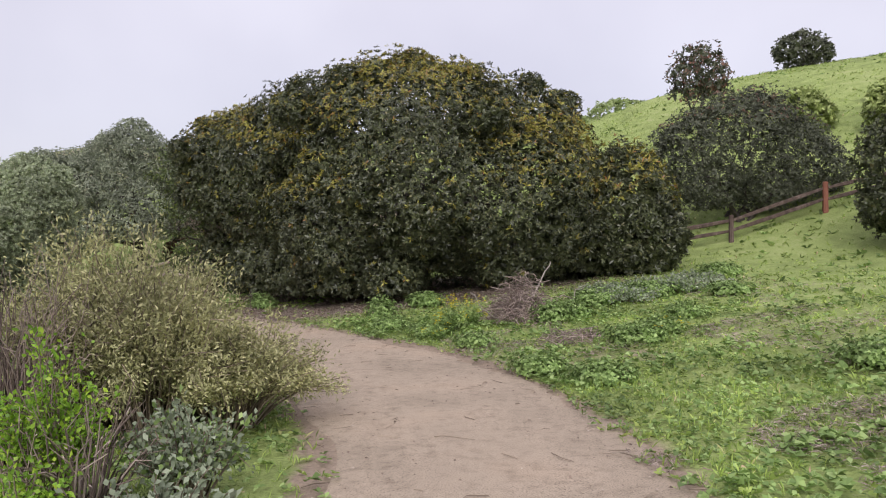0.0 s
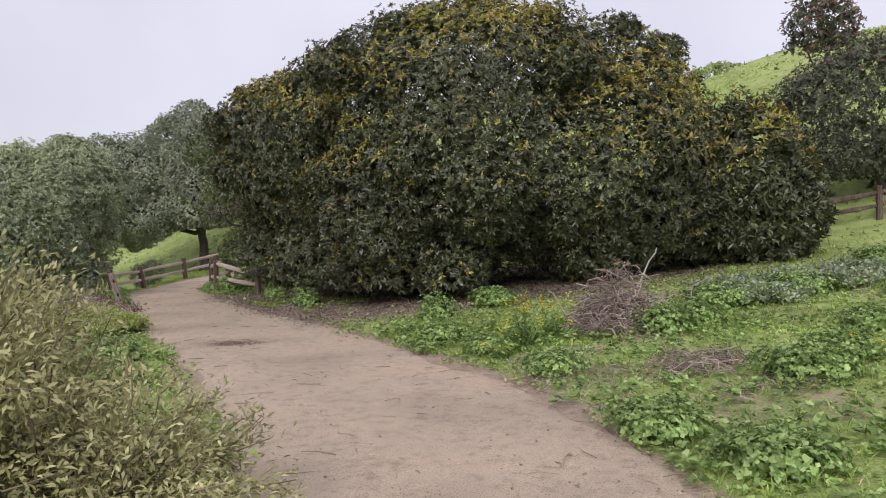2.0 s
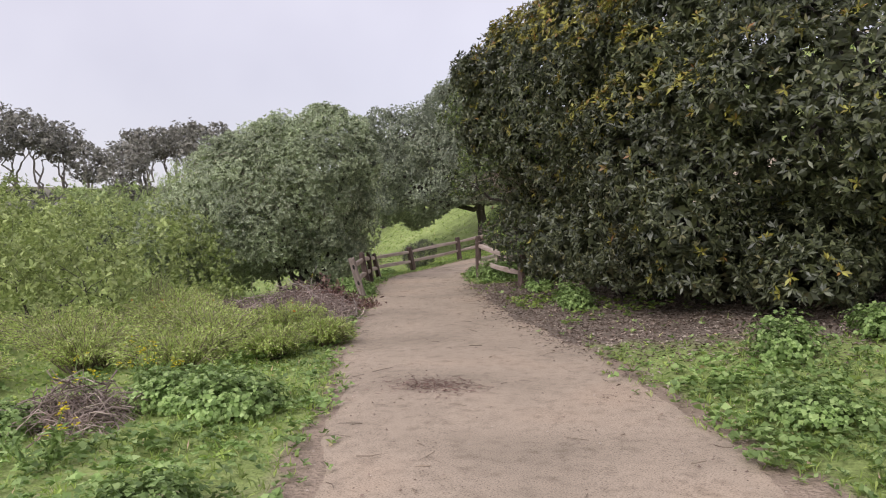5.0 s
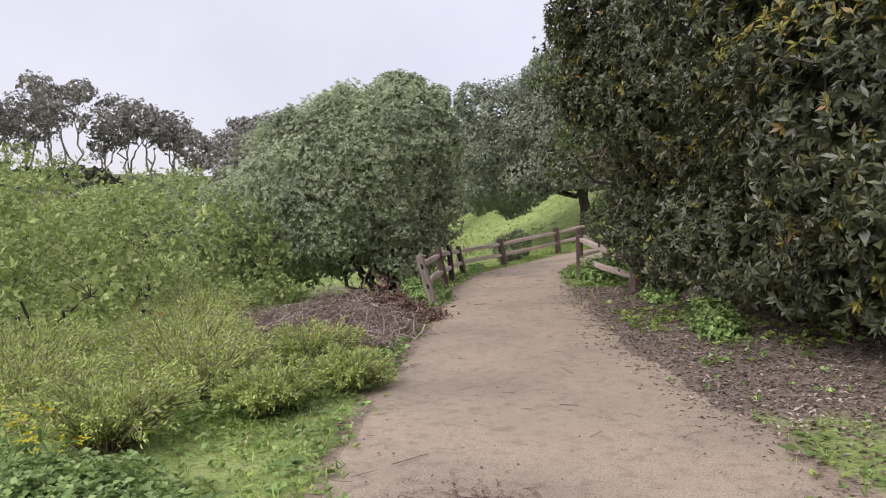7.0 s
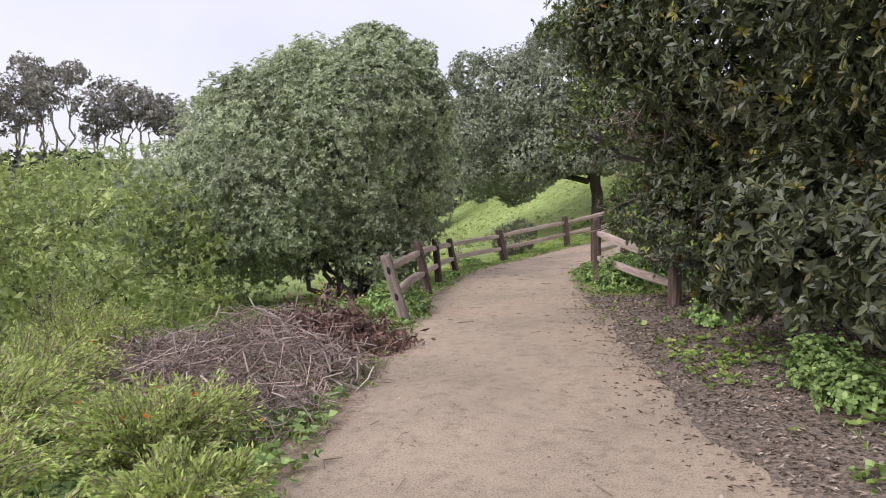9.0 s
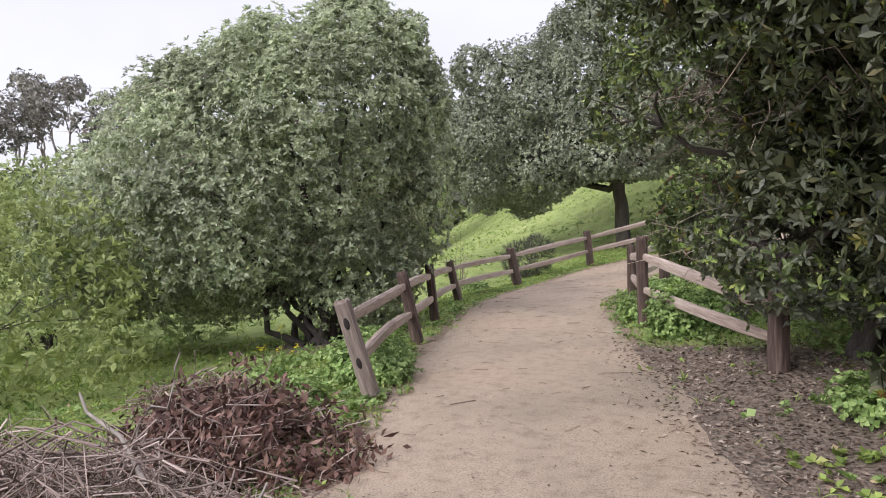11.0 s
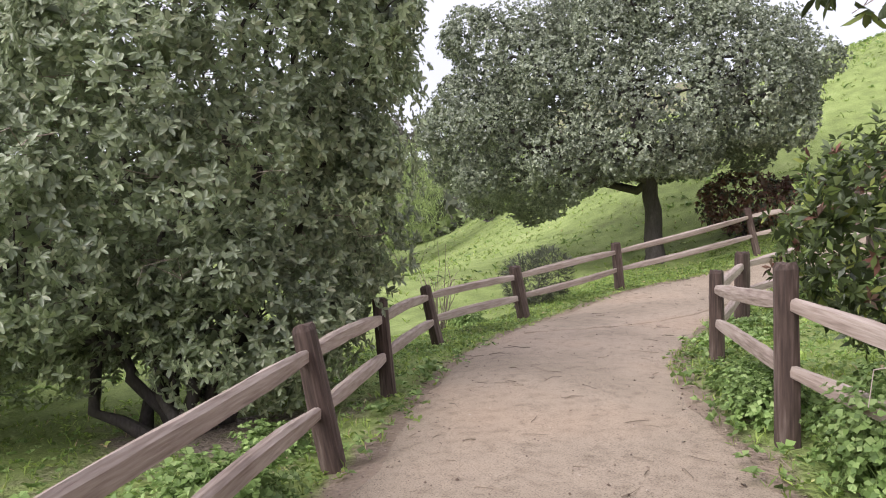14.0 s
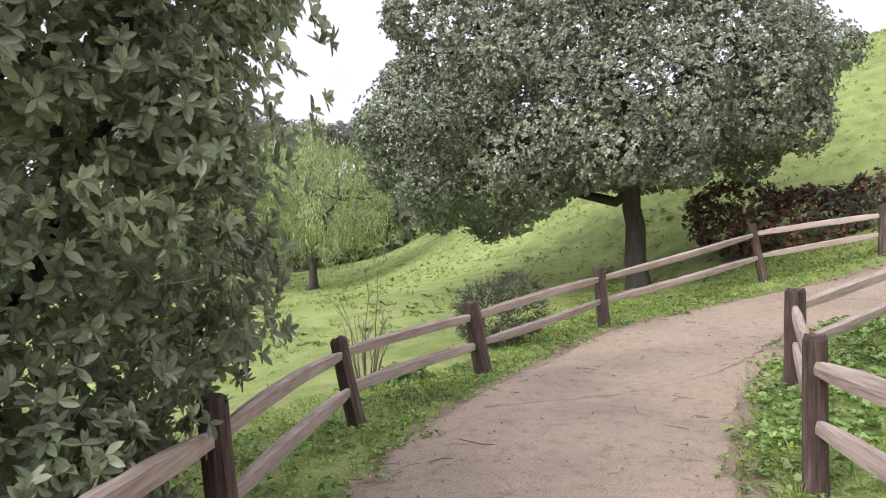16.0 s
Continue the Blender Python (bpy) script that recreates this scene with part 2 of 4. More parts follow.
def ground_material():
    """Meadow soil and turf; bare where the attribute 'bare' is high, leaf mould where 'mould' is."""
    m, n, l, b = mat("meadow_ground", 0.95)
    b.inputs["Specular IOR Level"].default_value = 0.15
    tc = n.new("ShaderNodeTexCoord")
    big, mid, fin = (n.new("ShaderNodeTexNoise") for _ in range(3))
    for k, s, d in ((big, 0.22, 4), (mid, 1.9, 6), (fin, 28.0, 4)):
        k.inputs["Scale"].default_value, k.inputs["Detail"].default_value = s, d
        l.new(tc.outputs["Object"], k.inputs["Vector"])
    turf = ramp(n, [(0.33, (0.135, 0.15, 0.062)), (0.44, (0.215, 0.27, 0.09)), (0.54, (0.30, 0.37, 0.125)), (0.66, (0.39, 0.41, 0.20))])
    mm = n.new("ShaderNodeMath")
    mm.operation = "ADD"
    l.new(mid.outputs["Fac"], mm.inputs[0])
    l.new(big.outputs["Fac"], mm.inputs[1])
    m3 = n.new("ShaderNodeMath")
    m3.operation = "ADD"
    l.new(mm.outputs[0], m3.inputs[0])
    l.new(fin.outputs["Fac"], m3.inputs[1])
    m4 = n.new("ShaderNodeMath")
    m4.operation = "MULTIPLY"
    m4.inputs[1].default_value = 1 / 3
    l.new(m3.outputs[0], m4.inputs[0])
    l.new(m4.outputs[0], turf.inputs["Fac"])
    soil = ramp(n, [(0.3, (0.20, 0.155, 0.115)), (0.7, (0.42, 0.33, 0.255))])
    l.new(m4.outputs[0], soil.inputs["Fac"])
    mould = ramp(n, [(0.35, (0.13, 0.105, 0.085)), (0.65, (0.29, 0.235, 0.19))])
    l.new(fin.outputs["Fac"], mould.inputs["Fac"])
    last = turf.outputs["Color"]
    for key, r in (("bare", soil), ("mould", mould)):
        at = n.new("ShaderNodeAttribute")
        at.attribute_name = key
        s1 = n.new("ShaderNodeMath")
        s1.operation = "ADD"
        l.new(at.outputs["Fac"], s1.inputs[0])
        l.new(mid.outputs["Fac"], s1.inputs[1])
        st = n.new("ShaderNodeMapRange")
        st.inputs["From Min"].default_value, st.inputs["From Max"].default_value = 0.85, 1.1
        l.new(s1.outputs[0], st.inputs["Value"])
        x = n.new("ShaderNodeMix")
        x.data_type = "RGBA"
        l.new(st.outputs["Result"], x.inputs[0])
        l.new(last, x.inputs[6])
        l.new(r.outputs["Color"], x.inputs[7])
        last = x.outputs[2]
    l.new(last, b.inputs["Base Color"])
    bp = n.new("ShaderNodeBump")
    bp.inputs["Strength"].default_value, bp.inputs["Distance"].default_value = 0.8, 0.06
    l.new(m3.outputs[0], bp.inputs["Height"])
    l.new(bp.outputs[0], b.inputs["Normal"])
    return m


PATHMAT, GROUNDMAT = path_material(), ground_material()

# ---- the lie of the land ----
# Middle of the path and its width, in walking order.
TRAIL = [(-1.2, -30, 2.4), (-0.6, -14, 2.4), (0.1, -3, 2.3), (0.36, 4.7, 2.3), (-0.3, 8.2, 2.6), (-1.15, 10.4, 2.9), (-2.6, 12.8, 2.9), (-4.0, 15.0, 2.8),
         (-6.0, 17.8, 2.8), (-7.85, 20.65, 2.5), (-10.55, 24.8, 2.4), (-12.25, 27.9, 2.3), (-13.1, 30.3, 2.4), (-13.45, 32.8, 2.4), (-13.3, 35.0, 2.4),
         (-12.0, 37.0, 2.4), (-9.0, 38.7, 2.2), (-3.0, 40.0, 2.0), (6.0, 41.5, 2.0)]


def smooth_trail(step=0.25):
    P = [Vector(p) for p in TRAIL]
    out = []
    for i in range(1, len(P) - 2):
        a, b, c, d = P[i - 1:i + 3]
        k = max(2, int((c - b).length / step))
        for j in range(k):
            t = j / k
            out.append(0.5 * ((2 * b) + (c - a) * t + (2 * a - 5 * b + 4 * c - d) * t * t + (3 * b - a - 3 * c + d) * t ** 3))
    return np.array(out)


LINE = smooth_trail()
LTAN = np.gradient(LINE[:, :2], axis=0)
LTAN /= np.linalg.norm(LTAN, axis=1)[:, None]


def trail_offset(x, y):
    """Signed distance from the middle of the path (right is positive) and half the path's width there."""
    x, y = np.atleast_1d(np.asarray(x, float)).ravel(), np.atleast_1d(np.asarray(y, float)).ravel()
    d, w = np.empty_like(x), np.empty_like(x)
    for s in range(0, len(x), 4000):
        dx, dy = x[s:s + 4000, None] - LINE[None, :, 0], y[s:s + 4000, None] - LINE[None, :, 1]
        r2 = dx * dx + dy * dy
        i = r2.argmin(1)
        k = np.arange(len(i))
        side = np.sign(dx[k, i] * LTAN[i, 1] - dy[k, i] * LTAN[i, 0])
        d[s:s + 4000], w[s:s + 4000] = side * np.sqrt(r2[k, i]), LINE[i, 2] / 2
    return d, w


def soft(x, k):
    return k * np.log1p(np.exp(np.clip(x / k, -40, 40)))


def wave(x, y):
    return (np.sin(1.9 * x + 0.7 * y) * np.sin(1.3 * y - 0.9 * x + 1) + 0.6 * np.sin(4.1 * x - 2.3 * y + 2) * np.sin(3.7 * y + 1.1 * x)
            + 0.35 * np.sin(8.3 * x + 5.1 * y) * np.sin(7.7 * y - 6.3 * x + 0.5))


def height(x, y):
    shape = np.shape(x)
    x, y = np.atleast_1d(np.asarray(x, float)).ravel(), np.atleast_1d(np.asarray(y, float)).ravel()
    d, w = trail_offset(x, y)
    right = soft(d - 1.2, 0.4)
    right = 0.14 * 14 * np.tanh(right / 14)
    fall = np.clip((y - 15) / 11, 0, 1) * np.clip((37 - y) / 5, 0, 1)
    left = -(0.5 + 0.5 * fall) * np.tanh(soft(-d - 1.2 + 0.2 * fall, 0.35) / (8 - 2 * fall))
    q = 0.6 * x + 0.8 * y
    # the meadow hill
    rise = soft(q - 23.6, 1.4) - 0.94 * soft(q - 46, 3)
    flank = 0.75 * soft((x + 0.795 * y - 8.9) / 1.28, 2.0)
    hill = 0.56 * ((rise + 1e-3) ** -4 + (flank + 1e-3) ** -4) ** -0.25
    # its spur behind the oak, across the line of the path
    u, v = 0.8 * x + 0.6 * y, -0.6 * x + 0.8 * y
    ramp_v = np.clip((v - 40) / 13, 0, 1)
    hill = hill + 0.3 * (soft(u - 2, 1.0) - soft(u - 15, 2) - 4) * ramp_v * ramp_v * (3 - 2 * ramp_v)
    # the ridge across the valley to the west
    r = np.hypot(x + 8, y - 20)
    west = np.clip((-x - 18 + 0.25 * y) / 40, 0, 1)
    ridge = 11 * west * np.clip((r - 75) / 60, 0, 1) ** 1.5
    rough_ = 0.025 * wave(x, y) * np.clip((np.abs(d) - w) / 1.0, 0, 1) * np.clip(60 / (r + 1), 0, 1)
    lip = np.clip((y - 31) / 8, 0, 1)
    z = 0.03 + 0.3 * lip * lip * (3 - 2 * lip) + right + left + hill + ridge + rough_ + 0.10 * np.sin(0.21 * x) * np.sin(0.17 * y + 1) * np.clip(np.abs(d) / 8 - 0.3, 0, 1)
    return z.reshape(shape) if shape else float(z[0])


# ---- building helpers ----
def part(name, me, parent, material=None, label=""):
    ob = new(name, me)
    if material:
        me.materials.append(material)
    ob.parent = parent
    return tagged(ob, label)


def empty(name, x, y, z, label, category, group="", kind=""):
    ob = new(name)
    ob.location = (x, y, z)
    return tagged(ob, label, category, group, kind)


def quads(name, verts, faces, mat_index=None, smooth=False):
    """A mesh from numpy arrays of verts and of four-cornered faces."""
    me = bpy.data.meshes.new(name)
    n, f = len(verts), len(faces)
    me.vertices.add(n)
    me.vertices.foreach_set("co", np.ascontiguousarray(verts, dtype=np.float32).ravel())
    me.loops.add(4 * f)
    me.loops.foreach_set("vertex_index", np.ascontiguousarray(faces, dtype=np.int32).ravel())
    me.polygons.add(f)
    me.polygons.foreach_set("loop_start", np.arange(0, 4 * f, 4, dtype=np.int32))
    if mat_index is not None:
        me.polygons.foreach_set("material_index", np.ascontiguousarray(mat_index, dtype=np.int32))
    if smooth:
        me.polygons.foreach_set("use_smooth", np.ones(f, dtype=bool))
    me.update(calc_edges=True)
    return me


def unit(v):
    return v / np.maximum(np.linalg.norm(v, axis=-1, keepdims=True), 1e-9)


def leaves(name, P, A, N, L, W, mat_index=None, simple=True, droop=0.12):
    """Leaves at P along A with their upper side to N. simple: four corners, otherwise a six-cornered lance shape; both folded at the midrib."""
    n = len(P)
    A = unit(A)
    S = unit(np.cross(A, N))
    U = np.cross(S, A)
    L, W = np.broadcast_to(L, n)[:, None], np.broadcast_to(W, n)[:, None]
    tip = P + L * A - droop * L * U
    if simple:
        m = P + 0.52 * L * A
        V = np.stack([P, m + 0.5 * W * S + 0.15 * W * U, tip, m - 0.5 * W * S + 0.15 * W * U], 1).reshape(-1, 3)
        F = np.arange(4 * n).reshape(n, 4)
        return quads(name, V, F, mat_index)
    m1, m2 = P + 0.40 * L * A, P + 0.78 * L * A - 0.4 * droop * L * U
    V = np.stack([P, m1 + 0.5 * W * S + 0.15 * W * U, m2 + 0.4 * W * S + 0.12 * W * U, tip, m2 - 0.4 * W * S + 0.12 * W * U, m1 - 0.5 * W * S + 0.15 * W * U], 1).reshape(-1, 3)
    b = 6 * np.arange(n)[:, None]
    F = np.stack([b + [0, 1, 2, 3], b + [0, 3, 4, 5]], 1).reshape(-1, 4)
    return quads(name, V, F, None if mat_index is None else np.repeat(mat_index, 2))


def basis(N):
    ref = np.where(np.abs(N[:, 2:3]) < 0.9, np.array([[0, 0, 1.0]]), np.array([[1.0, 0, 0]]))
    T = unit(np.cross(ref, N))
    return T, np.cross(N, T)


def rosettes(rng, P, N, k, L, W, tilt=(35, 85), jitter=0.6, size=(0.55, 1.25)):
    """k leaves radiating from each place P round its axis N. Returns what leaves() takes."""
    n = len(P)
    T, B = basis(N)
    az = (np.arange(k)[None] * (2 * np.pi / k) + rng.uniform(0, 6.28, (n, 1)) + rng.normal(0, jitter, (n, k)))[..., None]
    ti = np.radians(rng.uniform(*tilt, (n, k)))[..., None]
    A = np.cos(ti) * N[:, None] + np.sin(ti) * (np.cos(az) * T[:, None] + np.sin(az) * B[:, None])
    Nn = N[:, None] + rng.normal(0, 0.35, (n, k, 3))
    s = rng.uniform(*size, (n, k)).ravel()
    return np.repeat(P, k, 0), A.reshape(-1, 3), Nn.reshape(-1, 3), L * s, W * s


def shell(rng, lobes, n, depth=(0.82, 1.03), floor_z=None, lump=0.10):
    """Places on the outside of a heap of ellipsoids (x, y, z, rx, ry, rz), and their outward directions."""
    lobes = np.array(lobes, float)
    a = lobes[:, 3] * lobes[:, 4] + lobes[:, 4] * lobes[:, 5] + lobes[:, 3] * lobes[:, 5]
    out_p, out_n, got = [], [], 0
    while got < n:
        i = rng.choice(len(lobes), 3 * n, p=a / a.sum())
        u = unit(rng.normal(0, 1, (3 * n, 3)))
        c, r = lobes[i, :3], lobes[i, 3:]
        ph = c.sum(1)
        bump = 1 + lump * (np.sin(5 * u[:, 0] + ph) * np.sin(4 * u[:, 1] + 2 * ph) + 0.8 * np.sin(9 * u[:, 2] + 7 * u[:, 0] + ph) * np.sin(11 * u[:, 1] - ph))
        f = rng.uniform(*depth, len(u)) * bump
        p = c + r * u * f[:, None]
        keep = np.ones(len(p), bool)
        for L in lobes:
            e = (((p - L[:3]) / L[3:]) ** 2).sum(1)
            keep &= (e > max(0.62, 0.95 * depth[0] ** 2)) | np.isclose(((c - L[:3]) ** 2).sum(1), 0)
        if floor_z is not None:
            keep &= p[:, 2] > (floor_z(p) if callable(floor_z) else floor_z)
        nn = unit(u / r)
        out_p.append(p[keep])
        out_n.append(nn[keep])
        got += keep.sum()
    return np.concatenate(out_p)[:n], np.concatenate(out_n)[:n]


def tubes(name, runs, sides=6):
    """One mesh of tapering round limbs; each run is a list of (x, y, z, radius)."""
    V, F, base = [], [], 0
    ang = np.arange(sides) * 2 * np.pi / sides
    for run in runs:
        run = np.asarray(run, float)
        T = unit(np.gradient(run[:, :3], axis=0))
        X, Y = basis(T)
        ring = run[:, None, :3] + run[:, None, 3:4] * (np.cos(ang)[None, :, None] * X[:, None] + np.sin(ang)[None, :, None] * Y[:, None])
        V.append(ring.reshape(-1, 3))
        m = len(run)
        for j in range(m - 1):
            for s in range(sides):
                a, b = base + j * sides + s, base + j * sides + (s + 1) % sides
                F.append((a, b, b + sides, a + sides))
        base += m * sides
    return quads(name, np.concatenate(V), np.array(F), smooth=True)


def bent(rng, a, b, r0, r1, n=6, wobble=0.08):
    a, b = np.array(a, float), np.array(b, float)
    ln = np.linalg.norm(b - a)
    t = np.linspace(0, 1, n)[:, None]
    p = a + (b - a) * t + rng.normal(0, wobble * ln, (n, 3)) * np.sin(np.pi * t)
    return np.concatenate([p, (r0 + (r1 - r0) * t)], 1)


def limbs(rng, lobes, base, r, stems=1, fork=0.35, wobble=0.06):
    """Stems from the base, each forking to the middles of the lobes and on to their skins."""
    runs = []
    lobes = np.array(lobes, float)
    forks = []
    for s in range(stems):
        off = rng.normal(0, 0.12, 3) * (stems > 1)
        c = lobes[s % len(lobes), :3] if stems > 1 else lobes[:, :3].mean(0)
        top = np.array(base) + (c - np.array(base)) * fork * (np.array([0.25, 0.25, 1]) if stems == 1 else 1) + off
        b0 = np.array(base) + np.array([off[0] * 2, off[1] * 2, -0.1])
        k = bent(rng, b0, top, r, r * 0.72, 7, wobble if stems > 1 else 0.02)
        k[0, 3] *= 1.35
        runs.append(k)
        forks.append(top)
    for i, L in enumerate(lobes):
        src = min(forks, key=lambda f: np.linalg.norm((f - L[:3]) * [1, 1, 0.3]))
        mid = L[:3] + rng.normal(0, 0.15, 3)
        runs.append(bent(rng, src, mid, r * 0.55, r * 0.25, 6, 0.08))
        for _ in range(6):
            u = unit(rng.normal(0, 1, 3))
            u[2] = abs(u[2]) * 0.6 if rng.random() < 0.7 else u[2]
            runs.append(bent(rng, mid, L[:3] + L[3:] * u * 0.9, r * 0.2, r * 0.04, 5, 0.09))
    return runs


def tree(name, label, category, lobes, base, trunk_r, mats, clusters, k, L, W, seed, stems=1, tilt=(30, 85), simple=True, floor_z=None,
         tips=None, inner=0.35, bark=None, group="", fork=0.35, depth=(0.82, 1.03), lump=0.10, knobs=0, knob_r=0.34, deep=0, lift=0.35, inner_size=(1.5, 2.2)):
    """A tree or shrub with a trunk and a crown of single leaves in tufts. Lobes are given from the base."""
    rng = np.random.default_rng(seed)
    root = empty(name, *base, label, category, group)
    part("trunk", tubes("trunk", limbs(rng, lobes, (0, 0, 0), trunk_r, stems, fork)), root, bark or BARK)
    if knobs:
        # smaller bosses of foliage on the skin of the large ones
        K, U = shell(rng, lobes, knobs, (0.86, 0.98), floor_z, lump)
        R = knob_r * min(np.array(lobes)[:, 3:].mean(), 2.4) * rng.uniform(0.6, 1.3, knobs)
        lobes = list(lobes) + [(*k, r, r, r * 0.85) for k, r in zip(K, R)]
    P, N = shell(rng, lobes, clusters, depth, floor_z, lump)
    ni = int(clusters * inner)
    P2, N2 = shell(rng, lobes, ni, (0.72, 0.86), floor_z, lump)
    up = unit(N + np.array([0, 0, lift]) + rng.normal(0, 0.25, N.shape))
    a = rosettes(rng, P, up, k, L, W, tilt)
    b = rosettes(rng, P2, unit(N2 + rng.normal(0, 0.5, N2.shape)), k, L * inner_size[0], W * inner_size[1], tilt)
    mi = np.zeros(len(P) * k, int)
    if tips:
        mi = np.repeat(tips(rng, P, N).astype(int), k)
    if deep:
        P3, N3 = shell(rng, lobes, deep, (0.45, 0.75), floor_z, lump)
        c = rosettes(rng, P3, unit(rng.normal(0, 1, N3.shape)), k, L * 1.7, W * 2.4, tilt)
        b = [np.concatenate([u, v]) for u, v in zip(b, c)]
    me = leaves("crown", *a, mat_index=mi, simple=simple)
    for m in mats:
        me.materials.append(m)
    crown = part("crown", me, root)
    part("inner_foliage", leaves("inner_foliage", *b), crown, mats[0])
    return root

# ---- ground and path ----
def axis(lo, hi, step, far):
    a = list(np.arange(lo, hi + step / 2, step))
    s = step
    while a[-1] < far:
        s *= 1.18
        a.append(a[-1] + s)
    s, b = step, [lo]
    while b[-1] > -far:
        s *= 1.18
        b.append(b[-1] - s)
    return np.array(b[:0:-1] + a)


def bed_mask(x, y):
    """Where leaf mould lies: under the laurel and along the right edge of the path by the fence."""
    m = np.exp(-(((x + 1.5) / 6.2) ** 2 + ((y - 20.2) / 3.6) ** 2) ** 2)
    m = np.maximum(m, np.exp(-(((x + 6.3) / 2.2) ** 2 + ((y - 21.6) / 3.2) ** 2) ** 2))
    d, w = trail_offset(x, y)
    m = np.maximum(m, np.exp(-((d - w - 0.8) / 1.1) ** 4) * np.clip((y - 16.5) / 1.5, 0, 1) * np.clip((25.9 - y) / 1.0, 0, 1))
    return np.maximum(m, 0.75 * np.exp(-(((x + 14) / 2.2) ** 2 + ((y - 25) / 1.8) ** 2)))


def bare_mask(x, y):
    d, w = trail_offset(x, y)
    m = np.clip(0.9 - (np.abs(d) - w) / 0.5, 0, 1)
    m = np.maximum(m, 0.62 * np.exp(-(((x - 3.6) / 2.0) ** 2 + ((y - 16) / 1.1) ** 2)))
    m = np.maximum(m, 0.55 * np.exp(-(((x - 2.2) / 1.0) ** 2 + ((y - 9.6) / 0.9) ** 2)))
    m = np.maximum(m, 0.7 * np.exp(-(((x + 8.9) / 0.7) ** 2 + ((y - 19.5) / 0.8) ** 2)))
    return np.maximum(m, 0.6 * np.exp(-(((x + 4.6) / 0.9) ** 2 + ((y - 11.2) / 0.7) ** 2)))


def build_ground():
    xs, ys = axis(-24, 14, 0.26, 1500), axis(-3, 46, 0.26, 1500)
    X, Y = np.meshgrid(xs, ys)
    X, Y = X.ravel(), Y.ravel()
    V = np.stack([X, Y, height(X, Y)], 1)
    nx, ny = len(xs), len(ys)
    i = (np.arange(ny - 1)[:, None] * nx + np.arange(nx - 1)[None]).ravel()
    me = quads("ground", V, np.stack([i, i + 1, i + nx + 1, i + nx], 1), smooth=True)
    for key, val in (("bare", bare_mask(X, Y)), ("mould", np.maximum(bed_mask(X, Y) * 0.85, 0.5 * np.clip((np.hypot(X + 8, Y - 20) - 62) / 15, 0, 1) * (X < -30)))):
        me.attributes.new(key, "FLOAT", "POINT").data.foreach_set("value", val.astype(np.float32))
    me.materials.append(GROUNDMAT)
    tagged(new("ground", me), "green meadow ground rising to a grassy hill", "ground", kind="structure")


def build_path():
    n, m = len(LINE), 15
    nrm = np.stack([LTAN[:, 1], -LTAN[:, 0]], 1)
    s = np.linspace(-1, 1, m)
    t = np.arange(n)
    wob_l = 0.16 + 0.04 * np.sin(0.63 * t) + 0.07 * np.sin(0.21 * t + 1) + 0.02 * np.sin(2.1 * t + 2)
    wob_r = 0.16 + 0.05 * np.sin(0.57 * t + 2) + 0.08 * np.sin(0.17 * t) + 0.02 * np.sin(1.9 * t)
    half = LINE[:, 2] / 2
    off = np.where(s[None] < 0, (half + wob_l)[:, None] * s[None], (half + wob_r)[:, None] * s[None])
    X = LINE[:, 0:1] + nrm[:, 0:1] * off
    Y = LINE[:, 1:2] + nrm[:, 1:2] * off
    Z = height(X, Y) + 0.035 * (1 - np.abs(s)[None] ** 4) - 0.012 + 0.003 * wave(X * 1.5, Y * 1.5)
    i = (np.arange(n - 1)[:, None] * m + np.arange(m - 1)[None]).ravel()
    me = quads("path", np.stack([X, Y, Z], 2).reshape(-1, 3), np.stack([i, i + 1, i + m + 1, i + m], 1), smooth=True)
    me.materials.append(PATHMAT)
    tagged(new("path", me), "trodden sandy dirt footpath bending through the meadow", "path", kind="structure")


build_ground()
build_path()


# ---- split-rail fences ----
def post_mesh(rng, h, w, top_round=0.03):
    bm = bmesh.new()
    lv = [(-0.25, 1), (0.0, 1.02), (h * 0.35, 1.0), (h * 0.7, 0.97), (h - top_round, 0.95), (h, 0.78)]
    rings = []
    for z, s in lv:
        ring = []
        for k in range(12):
            a = 2 * math.pi * k / 12 + math.pi / 12
            c, d = math.cos(a), math.sin(a)
            q = (abs(c) ** 4 + abs(d) ** 4) ** -0.25
            r = w / 2 * s * q * (1 + rng.normal(0, 0.035))
            ring.append(bm.verts.new((r * c * 1.05, r * d * 0.9, z + (rng.normal(0, 0.008) if z > h - 0.1 else 0))))
        rings.append(ring)
    for a, b in zip(rings, rings[1:]):
        for k in range(12):
            bm.faces.new((a[k], a[(k + 1) % 12], b[(k + 1) % 12], b[k]))
    bm.faces.new(rings[-1])
    me = bpy.data.meshes.new("post")
    bm.to_mesh(me)
    bm.free()
    return me


